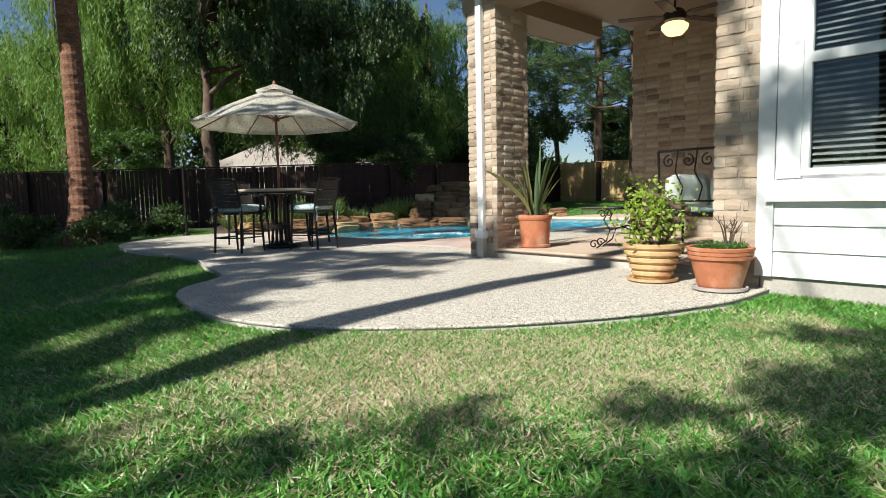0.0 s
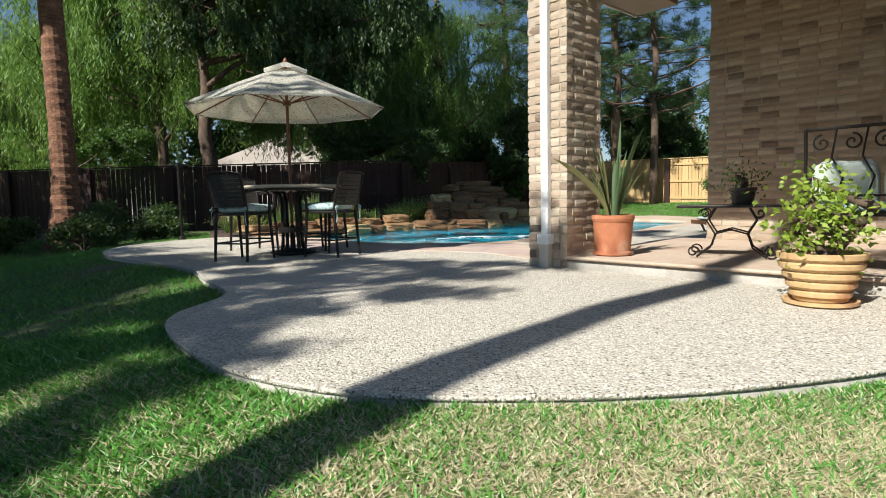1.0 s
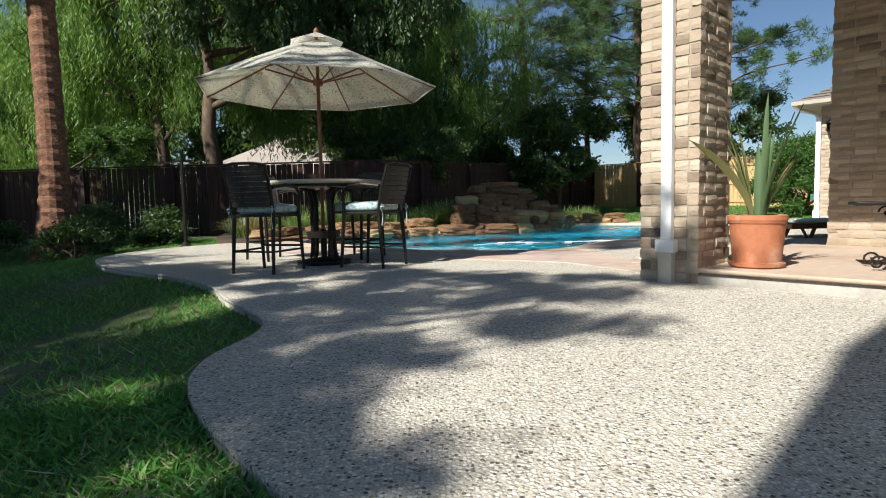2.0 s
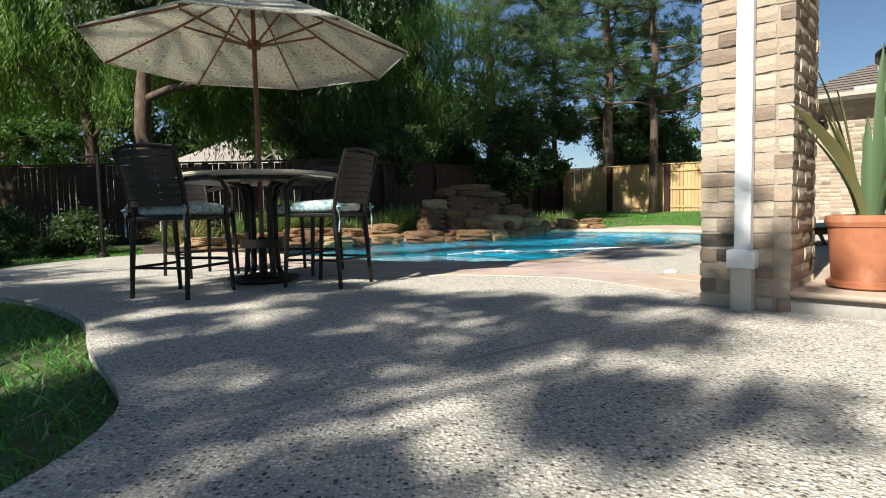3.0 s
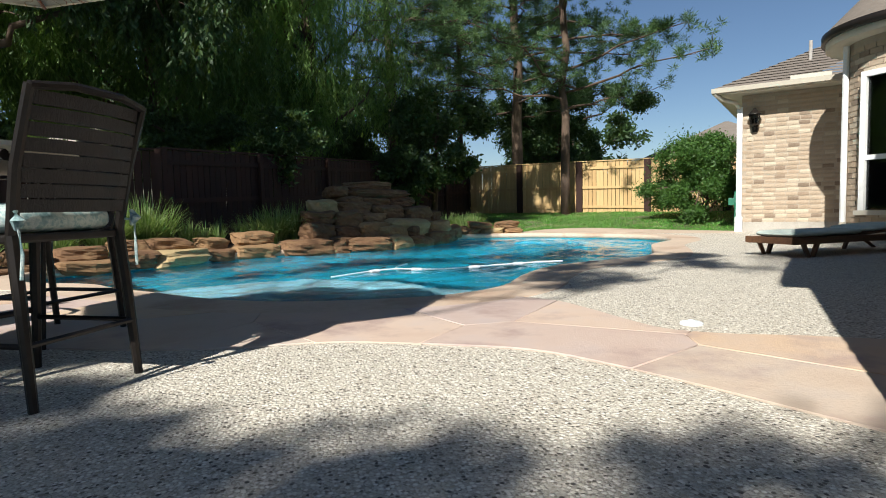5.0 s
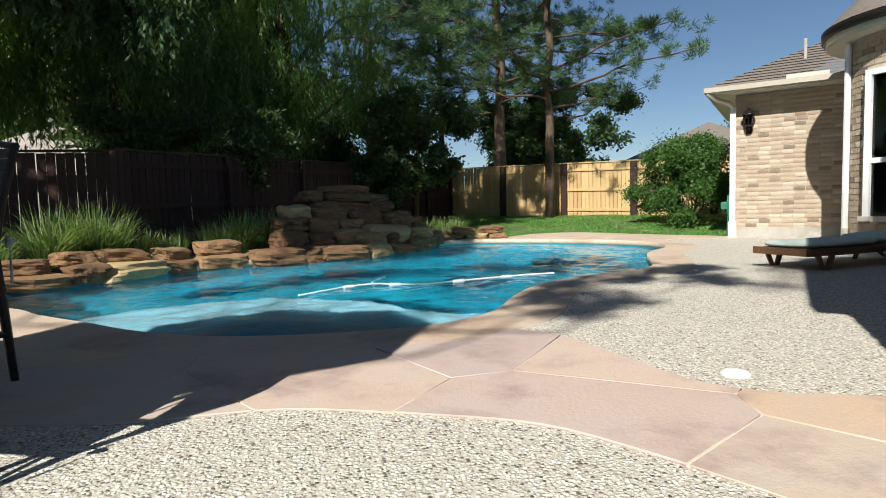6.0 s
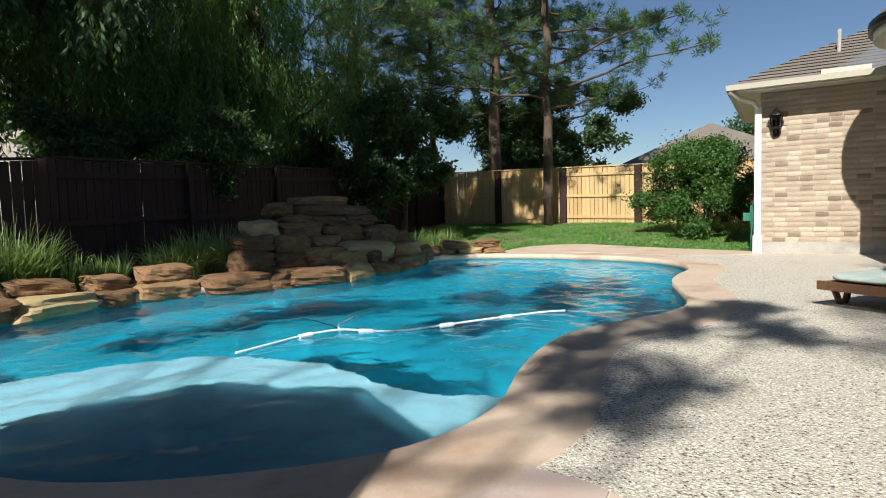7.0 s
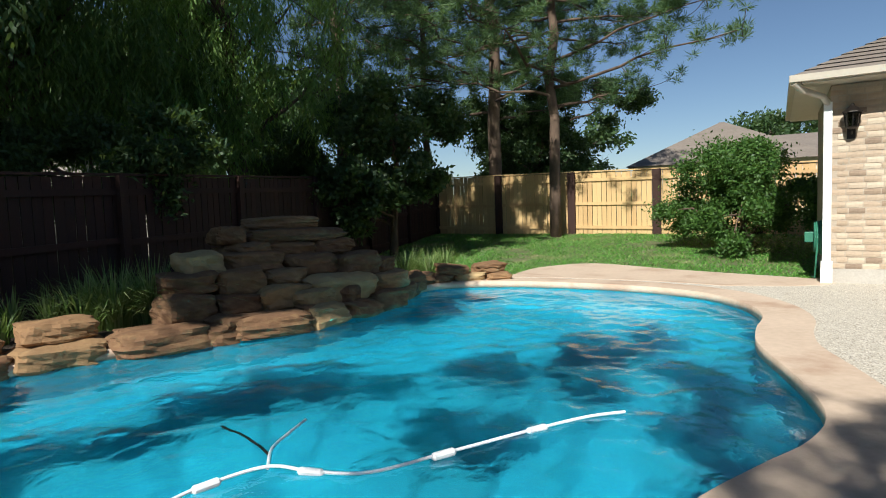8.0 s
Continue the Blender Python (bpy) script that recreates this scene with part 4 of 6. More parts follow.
def broad(name, base, height, r, blobs, material, label, seed, count=16000, size=(0.11, 0.05), droop=0.0, group="trees", category="tree", strands=0, bark=None, tight=0.17, clumps=9):
    """Leafy tree or shrub: trunk, limbs to each clump, leaves in ragged clumps; strands hang down."""
    rng, nr = random.Random(seed), np.random.default_rng(seed)
    root = thing(name, base, 0, label, category, group)
    bm = bmesh.new()
    if r:
        trunk = limb(bm, (0, 0, -0.1), (rng.uniform(-0.3, 0.3), rng.uniform(-0.3, 0.3), height), r, r * 0.3, rng, 0.06, 10, 10)
    else:
        trunk = [Vector((0, 0, 0.05))] * 10
    total = sum(b[3] ** 2 for b in blobs)
    out = []
    for bx, by, bz, br in blobs:
        p = trunk[min(9, max(2, int((bz - br * 0.8) / max(height, 0.1) * 9)))]
        limb(bm, p, (bx, by, bz), max(0.03, (r or 0.05) * 0.35), 0.015, rng, 0.35, 7, 6)
        n = int(count * br * br / total)
        k = max(6, int(br * br * clumps))
        cl = unit(nr, k) * (br * nr.uniform(0.35, 1.05, k) ** 0.6)[:, None] * np.array([1, 1, 0.8]) + np.array([bx, by, bz])
        for q in cl[: max(3, k // 4)]:
            limb(bm, (bx, by, bz), q, 0.02, 0.006, rng, 0.4, 4, 5)
        if strands:
            m = n // 14
            top = cl[nr.integers(0, k, m)] + nr.normal(0, br * 0.14, (m, 3))
            ln = nr.uniform(0.4, 1.0, m) * strands
            sway = nr.normal(0, 0.12, (m, 2))
            t = np.linspace(0, 1, 14)
            pts = np.repeat(top[:, None, :], 14, 1)
            pts[:, :, 2] -= ln[:, None] * t[None]
            pts[:, :, :2] += sway[:, None, :] * (t ** 2)[None, :, None] * ln[:, None, None]
            pts = pts.reshape(-1, 3) + nr.normal(0, 0.015, (m * 14, 3))
            way = unit(nr, len(pts)) * 0.55 + np.array([0, 0, -0.85])
        else:
            pick = nr.integers(0, k, n)
            pts = cl[pick] + nr.normal(0, max(0.10, br * tight), (n, 3)) * np.array([1, 1, 0.75])
            way = unit(nr, n)
            way[:, 2] -= droop
        way /= np.linalg.norm(way, axis=1)[:, None]
        out.append(leaves(pts, way, size[0], size[1], nr))
    part("trunk", bm, bark or BARK_PINE, root, smooth=True)
    cards("crown", np.concatenate(out), material, root)
    return root


def blob_set(rng, n, sx, sy, z0, z1, r0, r1):
    return [(rng.uniform(-sx, sx), rng.uniform(-sy, sy), rng.uniform(z0, z1), rng.uniform(r0, r1)) for _ in range(n)]


rg = random.Random(7)
# pines along the back fence
pine("pine_tree", (7.4, 26.2, ground_z(7.4, 26.2)), 16, 0.24, 3.6, 5.6, "tall pine with dark trunk before the cedar fence", 11, 4200)
pine("pine_tree", (8.25, 23.75, ground_z(8.25, 23.75)), 15, 0.17, 3.7, 7.2, "slender reddish pine before the cedar fence", 12, 4600)
pine("pine_tree", (6.1, 29.6, 0.3), 15, 0.15, 4.5, 3.4, "slender pale pine behind the fence corner", 13, 2600)
pine("pine_tree", (2.6, 26.5, 0.2), 16, 0.2, 4.5, 3.6, "pine behind the stained fence", 14, 2600)
# broad evergreens behind the fences
broad("evergreen_tree", (10.7, 29.3, 0.2), 5, 0.2, blob_set(rg, 15, 2.5, 1.6, 1.6, 5.4, 0.9, 1.4), LEAF_DARK, "dense dark evergreen behind the cedar fence", 21, 62000, (0.15, 0.075))
broad("evergreen_tree", (2.7, 29.0, 0.1), 5, 0.2, blob_set(rg, 12, 2.4, 1.6, 1.6, 4.6, 0.9, 1.4), LEAF_DARK, "dense dark evergreen behind the fence corner", 22, 52000, (0.15, 0.075))
broad("evergreen_tree", (3.3, 23.0, 0.1), 3.6, 0.12, blob_set(rg, 9, 1.5, 1.2, 1.4, 3.7, 0.6, 1.1), LEAF_DARK, "dark leafy tree leaning over the stained fence", 23, 30000, (0.15, 0.08))
# hanging, fine-leaved trees behind the side fence; the second has its shade in the leaf colour
for i, (bx, by, sx, z0, z1, cnt) in enumerate(((-10.2, 20.0, 3.6, 4.0, 9.5, 95000), (-4.2, 21.0, 3.2, 4.0, 9.5, 95000), (-0.3, 23.8, 2.3, 3.6, 9.5, 52000), (-15.5, 22, 3.2, 2.6, 8, 60000))):
    broad("willow_tree", (bx, by, -0.1), 9, 0.22, blob_set(rg, 24, sx, 2.0, z0, z1, 0.9, 1.7), (LEAF_WILLOW, LEAF_WILLOW_SHADED, LEAF_WILLOW, LEAF_WILLOW)[i], "tall light green tree with hanging feathery branches", 30 + i, cnt, (0.2, 0.034), strands=1.5, group="hanging trees")
# wooded ground further back
for i, (bx, by, sx, z1) in enumerate(((-20, 33, 5, 9), (-11, 38, 5, 10), (-3, 33, 4.5, 7), (19, 45, 3.5, 6), (-26, 27, 4, 9), (42, 49, 4, 8))):
    broad("evergreen_tree", (bx, by, -0.1), 7, 0.25, blob_set(rg, 16, sx, 2.5, 1.5, z1, 1.4, 2.4), LEAF_DARK, "dark woodland tree further back", 80 + i, 20000, (0.42, 0.2), group="woodland trees")
# lower shrubs behind the side fence
for i, (bx, by) in enumerate(((-12.5, 18.6), (-2.2, 19.4), (-17.5, 18.9))):
    broad("shrub", (bx, by, -0.1), 2.2, 0.07, blob_set(rg, 8, 1.9, 0.8, 1.2, 3.0, 0.6, 1.0), LEAF_DARK if i % 2 else LEAF_BUSH, "tall shrub showing above the side fence", 40 + i, 30000, (0.13, 0.05), group="shrubs", category="shrub")
# leaning dark tree over the side fence
broad("oak_tree", (-7.6, 17.6, -0.1), 6.5, 0.3, [(2.5, -1.0, 5.6, 1.3), (4.2, -0.6, 5.0, 1.3), (5.5, 0.5, 6.4, 1.5), (3.2, 0.5, 7.4, 1.6), (0.2, -0.6, 6.6, 1.5), (0.1, 0.5, 8.2, 1.4), (1.5, -3.5, 11.2, 1.7), (3.6, -3.0, 11.6, 1.7), (5.4, -1.8, 11.4, 1.6), (2.4, -1.2, 12.0, 1.7), (4.8, 0.2, 12.2, 1.7), (6.8, 0.4, 11.8, 1.6), (0.2, -1.6, 11.4, 1.5), (7.6, -1.4, 11.6, 1.4)], LEAF_DARK, "dark spreading tree with heavy limbs over the fence", 50, 100000, (0.17, 0.06), strands=0.6)

# bare-trunked palm by the side fence
palm = thing("palm_tree", (-8.6, 12.3, ground_z(-8.6, 12.3)), 0, "tall tree with a shaggy red-brown trunk by the fence", "tree")
bm = bmesh.new()
rr = random.Random(3)
rings = 150
tube(bm, [(0.02 * math.sin(k * 0.05), 0.03 * math.sin(k * 0.031), k * 0.075 - 0.2) for k in range(rings)], [(0.34 * math.exp(-k / 9) + 0.225) * (1 + 0.05 * (k % 3) / 2 + rr.uniform(-0.03, 0.03)) for k in range(rings)], 16)
part("trunk", bm, BARK_PALM, palm)
nr = np.random.default_rng(5)
fr = []
for k in range(26):
    a, up = k * 2.4, nr.uniform(-0.5, 0.9)
    t = np.linspace(0.15, 1, 60)
    L = nr.uniform(1.5, 2.1)
    x, zz = t * L, up * t * L - 0.9 * t ** 2 * L
    for s in (-1, 1):
        base = np.stack([x * math.cos(a), x * math.sin(a), zz + 11.0], 1)
        side = np.array([-math.sin(a) * s, math.cos(a) * s, 0])
        way = side * 0.8 + np.array([math.cos(a), math.sin(a), -0.5]) * 0.6
        way = np.repeat((way / np.linalg.norm(way))[None], 60, 0)
        fr.append(leaves(base, way, 0.6, 0.035, nr))
cards("crown", np.concatenate(fr), LEAF_PINE, palm)

# trees beside and behind the viewer that shade the lawn, the patio and the bed
pine("pine_tree", (-4.66, -3.03, -0.3), 17, 0.24, 13.5, 1.9, "tall pine at the edge of the lawn", 61, 900)
broad("oak_tree", (-8.5, 0.0, -0.3), 9.5, 0.1, [(2.6, 0.67, 10.3, 0.3), (3.07, 0.97, 10.3, 0.26), (4.57, 2.57, 10.3, 0.5), (3.77, 2.27, 10.3, 0.36), (4.27, 1.67, 10.3, 0.35), (2.57, 1.25, 10.3, 0.3), (3.07, 1.9, 10.3, 0.32), (3.8, 2.8, 10.3, 0.35), (-1.2, 4.0, 10.3, 0.5), (-0.3, 4.6, 10.3, 0.55), (0.6, 5.1, 10.3, 0.5), (3.47, 4.67, 10.3, 0.8), (4.37, 5.07, 10.3, 0.6), (2.37, 4.07, 10.3, 0.7), (4.6, 3.6, 10.3, 0.6), (1.4, 5.2, 10.3, 0.7)], LEAF_DARK, "open-crowned tree shading deck and pool", 65, 11000, (0.16, 0.07))
broad("oak_tree", (-9.6, -3.6, -0.3), 8.5, 0.25, [(1.9, 1.2, 9.0, 1.5), (1.2, 0.2, 9.3, 1.3), (-0.6, -1.6, 8.4, 1.6), (0.4, -2.8, 8.6, 1.4), (-2.0, 0.4, 8.8, 1.7), (-1.4, 2.4, 9.2, 1.6), (1.0, -1.4, 8.5, 1.05), (0.3, -3.2, 8.3, 1.0), (1.7, -0.9, 8.6, 0.9), (4.25, 2.15, 8.75, 0.42), (1.0, 2.4, 9.3, 0.95), (0.3, 3.4, 9.3, 0.9), (2.2, -3.5, 8.3, 0.5), (1.3, -2.2, 8.5, 0.55), (0.7, -2.6, 8.5, 0.7)], LEAF_DARK, "broad tree shading the patio", 62, 41000, (0.15, 0.08), tight=0.085, clumps=17)
broad("oak_tree", (-2.2, -6.9, -0.3), 6, 0.08, [(-0.6, 2.1, 7.0, 0.6), (-1.5, 1.3, 7.0, 0.6), (-2.3, 1.0, 7.0, 0.6), (-3.2, 0.8, 7.1, 0.5), (-1.0, 1.6, 7.3, 0.5), (0.0, 2.6, 6.9, 0.45), (-0.4, 4.0, 9.3, 0.75), (0.3, 3.6, 9.2, 0.7), (-0.9, 4.5, 9.6, 0.6), (-4.0, 1.3, 7.0, 0.5), (-4.6, 1.9, 7.0, 0.45), (-4.3, 0.7, 7.0, 0.4)], LEAF_DARK, "small tree shading the front lawn", 68, 4000, (0.16, 0.08))
broad("oak_tree", (-13.2, 0.5, -0.3), 9, 0.25, [(0, 0, 8.6, 2.0), (-1.5, 2.0, 9.0, 2.0), (-2.5, -2, 8.2, 1.8), (-2.8, 6.4, 9, 1.8), (2.2, -1.0, 8.4, 1.6), (2.9, -3.6, 8.4, 1.6), (3.5, -5.3, 8.4, 1.0), (1.0, -2.4, 8.6, 1.6)], LEAF_DARK, "broad tree shading the side yard", 63, 44000, (0.2, 0.09))
broad("oak_tree", (-13.0, 6.5, -0.3), 8, 0.3, [(5.6, 2.8, 9.6, 1.6), (6.8, 2.2, 9.8, 1.3), (4.6, 3.9, 9.0, 1.6), (-1.5, -0.8, 8.2, 1.8), (7.6, 4.2, 10.2, 1.3)], LEAF_DARK, "broad spreading tree over the side yard", 64, 17000, (0.2, 0.09), tight=0.1)
broad("oak_tree", (-16.5, 10.0, -0.3), 7, 0.3, [(0, 0, 7.0, 2.0), (2.2, 0.6, 7.6, 2.0), (3.4, 1.4, 7.8, 1.7), (-2.2, 0.4, 7.0, 2.0), (1.2, -1.6, 7.4, 1.8), (3.4, 2.0, 7.0, 1.7), (-0.6, 2.2, 6.6, 1.8)], LEAF_DARK, "broad tree shading the side fence", 67, 26000, (0.2, 0.09))

# rounded bush by the house
broad("bush", (9.9, 18.6, ground_z(9.9, 18.6)), 1.6, 0.05, [(0, 0, 1.25, 1.25), (-0.75, 0.55, 0.95, 0.85), (0.75, -0.55, 0.95, 0.9), (0.1, 0, 1.85, 0.75), (-0.5, -0.5, 0.8, 0.8), (0.55, 0.6, 0.9, 0.8), (-0.3, 0.2, 1.7, 0.7), (0.5, -0.3, 1.6, 0.75)], LEAF_BUSH, "large rounded green bush beside the house", 70, 60000, (0.085, 0.04), category="bush")

# far woods all round
nr = np.random.default_rng(9)
pts = []
for k in range(150):
    a = 2 * math.pi * k / 150 + nr.uniform(-0.02, 0.02)
    d = nr.uniform(48, 75)
    h = nr.uniform(2.0, 5.0)
    n = 260
    pts.append(np.array([math.cos(a) * d, 10 + math.sin(a) * d, h * 0.5]) + unit(nr, n) * np.array([4.0, 4.0, h * 0.62]) * nr.uniform(0.4, 1, n)[:, None])
pts = np.concatenate(pts)
tagged(cards("far_woods", leaves(pts, unit(nr, len(pts)), 1.5, 0.9, nr), LEAF_DARK), "distant belt of dark green woods", "woods", kind="stuff")

# ---- neighbours ----
def far_house(at_, rz, lx, ly, wall, ridge, label, roof_mat):
    root = thing("house", at_, rz, label, "house")
    part("wall", boxes((-lx / 2, lx / 2, -ly / 2, ly / 2, -0.2, wall)), STUCCO, root)
    bm = bmesh.new()
    o = 0.4
    r = max(0.1, (lx - ly) / 2)
    v = [bm.verts.new(p) for p in ((-lx / 2 - o, -ly / 2 - o, wall), (lx / 2 + o, -ly / 2 - o, wall), (lx / 2 + o, ly / 2 + o, wall), (-lx / 2 - o, ly / 2 + o, wall), (-r, 0, ridge), (r, 0, ridge))]
    for q in ((0, 1, 5, 4), (2, 3, 4, 5), (1, 2, 5), (3, 0, 4), (3, 2, 1, 0)):
        bm.faces.new([v[i] for i in q])
    part("roof", bm, roof_mat, root)
    return root


far_house((22.7, 33.3, 0), -40, 7.8, 7.6, 2.9, 5.15, "neighbouring house with a brown hip roof", ROOF_FAR)
far_house((31.5, 36, 0), -40, 14, 8, 3.5, 5.0, "low neighbouring house with a grey roof", ROOF_FAR)
far_house((-8.6, 32.5, 0), 10, 9, 8, 2.2, 4.6, "neighbouring house with a pale tan hip roof", surface("pale_roof", [(0.3, (0.30, 0.26, 0.22)), (0.7, (0.42, 0.37, 0.32))], 8, 1, 0.95, bump=0.4, bump_scale=12))
aframe = thing("play_house", (-15.3, 28, -0.1), 12, "small white gabled play house", "playhouse")
part("wall", boxes((-0.45, 0.45, 0, 1.0, 0, 1.7)), STUCCO, aframe)
for s in (-1, 1):
    part("bargeboard", rod([(s * 0.55, -0.03, 1.55), (0, -0.03, 2.62)], 0.07, 6), WHITE, aframe)
bm = bmesh.new()
v = [bm.verts.new(p) for p in ((-0.55, 0, 1.6), (0.55, 0, 1.6), (0, 0, 2.6), (-0.55, 1.1, 1.6), (0.55, 1.1, 1.6), (0, 1.1, 2.6))]
for q in ((0, 1, 2), (5, 4, 3), (0, 2, 5, 3), (2, 1, 4, 5), (1, 0, 3, 4)):
    bm.faces.new([v[i] for i in q])
part("roof", bm, ROOF_FAR, aframe)
broad("oak_tree", (-13.0, 9.9, -0.3), 8, 0.25, [(0.4, 0.3, 8.6, 1.2), (1.9, 0.2, 8.8, 1.2), (3.5, 0.0, 8.9, 1.2), (5.0, -0.1, 9.0, 1.15), (6.4, -0.3, 9.0, 1.1), (7.7, -0.2, 9.2, 1.05), (8.9, 0.0, 9.3, 0.9), (5.6, -1.1, 9.4, 0.45), (6.9, -1.3, 9.3, 0.5), (7.5, -0.9, 9.5, 0.75), (8.4, -0.5, 9.5, 0.6), (6.4, -1.0, 9.5, 0.6), (7.9, -1.5, 9.4, 0.4)], LEAF_DARK, "wide tree shading the pool fence", 69, 30000, (0.2, 0.1), tight=0.13)


# ---- rocks round the pool ----
def rock(at_, size, rz, seed, group="pool rocks", label="weathered tan sandstone slab at the pool edge"):
    """A rough slab of sandstone; size is length, depth, height; it rests at at_."""
    rng = random.Random(seed)
    bm = bmesh.new()
    bmesh.ops.create_cube(bm, size=1.0)
    bmesh.ops.subdivide_edges(bm, edges=bm.edges[:], cuts=7, use_grid_fill=True)
    off = Vector((rng.uniform(0, 50), rng.uniform(0, 50), rng.uniform(0, 50)))
    for v in bm.verts:
        p = v.co.copy()
        n8 = (abs(p.x * 2) ** 5 + abs(p.y * 2) ** 5 + abs(p.z * 2) ** 6) ** (1 / 5.3)
        p = p / max(n8, 0.3)
        d = noise.noise(p * 1.3 + off) * 0.24 + noise.noise(p * 3.4 + off) * 0.16 + noise.noise(p * 12 + off) * 0.06 - 0.05 * abs(math.sin(p.z * 9 + 3 * noise.noise(p * 2 + off)))
        p = Vector((p.x * (1 + d), p.y * (1 + d), p.z * (1 + d * 0.5)))
        p.z += 0.14 * noise.noise(Vector((p.x * 1.6, p.y * 1.6, 7)) + off) + 0.10 * p.x * math.sin(off.y)
        v.co = Vector((p.x * size[0], p.y * size[1], p.z * size[2]))
    lo = min(v.co.z for v in bm.verts)
    for v in bm.verts:
        v.co.z = max(v.co.z - lo, 0.06 * size[2]) - 0.06 * size[2]
    ob = part("rock", bm, ROCK)
    ob.matrix_basis = pose(*at_, rng.uniform(-3, 3), rng.uniform(-3, 3), rz)
    return tagged(ob, label, "rock", group)


ROCKLINE = spline([(-4.25, 11.6), (-4.0, 12.5), (-3.3, 13.15), (-2.55, 13.85), (-2.1, 14.35), (-1.5, 14.68), (-0.66, 15.02), (0.33, 15.2), (0.83, 15.5), (1.44, 16.02), (2.06, 16.72), (2.45, 17.4)], 12, closed=False)


def along(line, s):
    d = 0.0
    for a, b in zip(line, line[1:]):
        L = math.dist(a, b)
        if d + L >= s:
            t = (s - d) / L
            return Vector((a[0] + (b[0] - a[0]) * t, a[1] + (b[1] - a[1]) * t)), math.degrees(math.atan2(b[1] - a[1], b[0] - a[0]))
        d += L
    return Vector(line[-1]), 60.0


rk = random.Random(42)
total = sum(math.dist(a, b) for a, b in zip(ROCKLINE, ROCKLINE[1:]))
s, k = 0.1, 0
while s < total:
    L = rk.uniform(0.42, 0.9)
    p, ang = along(ROCKLINE, s + L / 2)
    nrm = Vector((-math.sin(radians(ang)), math.cos(radians(ang))))
    q = p + nrm * 0.10
    h = rk.uniform(0.20, 0.28)
    rock((q.x, q.y, -0.12), (L * 1.06, rk.uniform(0.42, 0.55), h), ang + rk.uniform(-6, 6), 100 + k)
    if not 3.9 < s < 6.2:
        q2 = p + nrm * rk.uniform(0.22, 0.32)
        rock((q2.x, q2.y, -0.12 + h * 0.86), (L * rk.uniform(0.75, 1.05), rk.uniform(0.34, 0.46), rk.uniform(0.16, 0.27)), ang + rk.uniform(-15, 15), 200 + k)
    s += L
    k += 1
for k, (x, y, z, L, h) in enumerate(((3.05, 18.0, -0.02, 0.5, 0.17), (3.6, 17.98, -0.02, 0.55, 0.16), (4.05, 17.86, -0.02, 0.45, 0.15), (3.3, 18.05, 0.12, 0.6, 0.16), (3.95, 17.98, 0.11, 0.55, 0.17), (2.65, 17.85, -0.02, 0.5, 0.22), (2.45, 17.55, -0.05, 0.5, 0.28))):
    rock((x, y, z), (L, 0.42, h), -20 + k * 7, 300 + k)

# stepped rock waterfall
fall = Vector((0.75, 15.55))
fdir, fin = Vector((0.86, 0.51)), Vector((-0.51, 0.86))


def fall_tier(stones, seed):
    """One tier of the waterfall; for each stone: metres along, metres back, base height, length, height."""
    for k, (s, back, z, L, h) in enumerate(stones):
        p = fall + fdir * s + fin * (back + 0.16 + rk.uniform(-0.05, 0.05))
        rock((p.x, p.y, z - 0.03), (L * 0.96, rk.uniform(0.42, 0.6), h * 1.06), 30 + rk.uniform(-12, 12), seed + k, "waterfall rocks", "stacked sandstone boulder of the rock waterfall")


fall_tier(((-0.68, 0.05, -0.15, 1.0, 0.32), (-1.56, 0.1, -0.12, 0.92, 0.3), (0.1, 0.07, -0.14, 0.46, 0.32), (0.7, 0.06, -0.16, 0.84, 0.3), (1.43, 0.08, -0.1, 0.6, 0.27)), 400)
fall_tier(((-0.12, 0.2, 0.1, 0.66, 0.31), (-0.68, 0.26, 0.14, 0.56, 0.22), (-1.24, 0.29, 0.15, 0.64, 0.31), (0.69, 0.22, 0.1, 1.05, 0.37), (1.63, 0.27, 0.13, 0.6, 0.26)), 420)
fall_tier(((0.06, 0.42, 0.38, 0.55, 0.2), (-0.54, 0.41, 0.33, 0.62, 0.31), (-1.12, 0.49, 0.42, 0.66, 0.23), (1.65, 0.46, 0.36, 0.33, 0.24), (1.15, 0.5, 0.38, 0.76, 0.32), (0.5, 0.58, 0.45, 0.7, 0.29)), 440)
fall_tier(((-0.93, 0.62, 0.6, 0.48, 0.26), (-0.29, 0.62, 0.57, 0.82, 0.24), (0.38, 0.73, 0.7, 0.78, 0.2), (0.97, 0.74, 0.68, 0.7, 0.22), (-0.22, 0.76, 0.77, 0.45, 0.16)), 460)
fall_tier(((0.47, 0.85, 0.89, 1.36, 0.18), (-0.4, 0.9, 0.9, 0.4, 0.22), (0.37, 0.98, 1.06, 1.05, 0.17)), 480)
fall_tier(((-0.6, 0.95, 0.0, 0.9, 0.62), (0.2, 1.0, 0.0, 0.9, 0.75), (0.9, 0.95, 0.0, 0.9, 0.68), (0.25, 1.05, 0.68, 0.8, 0.22), (-0.3, 1.05, 0.55, 0.5, 0.34)), 490)

# planting bed behind the rocks
bed_in = [Vector(p) for p in ROCKLINE[::4]]
bed = [tuple(p + Vector((-0.12, 0.12))) for p in bed_in] + [(2.2, 18.6), (1.5, 19.8), (-0.5, 17.6), (-2.4, 15.8), (-5.2, 15.6), (-6.2, 14.6), (-5.6, 12.6), (-5.2, 11.8)]
tagged(part("ground_bed", flat([bed], -0.3, 0.07), SOIL), "dark mulched planting bed behind the rocks", "bed", kind="structure")


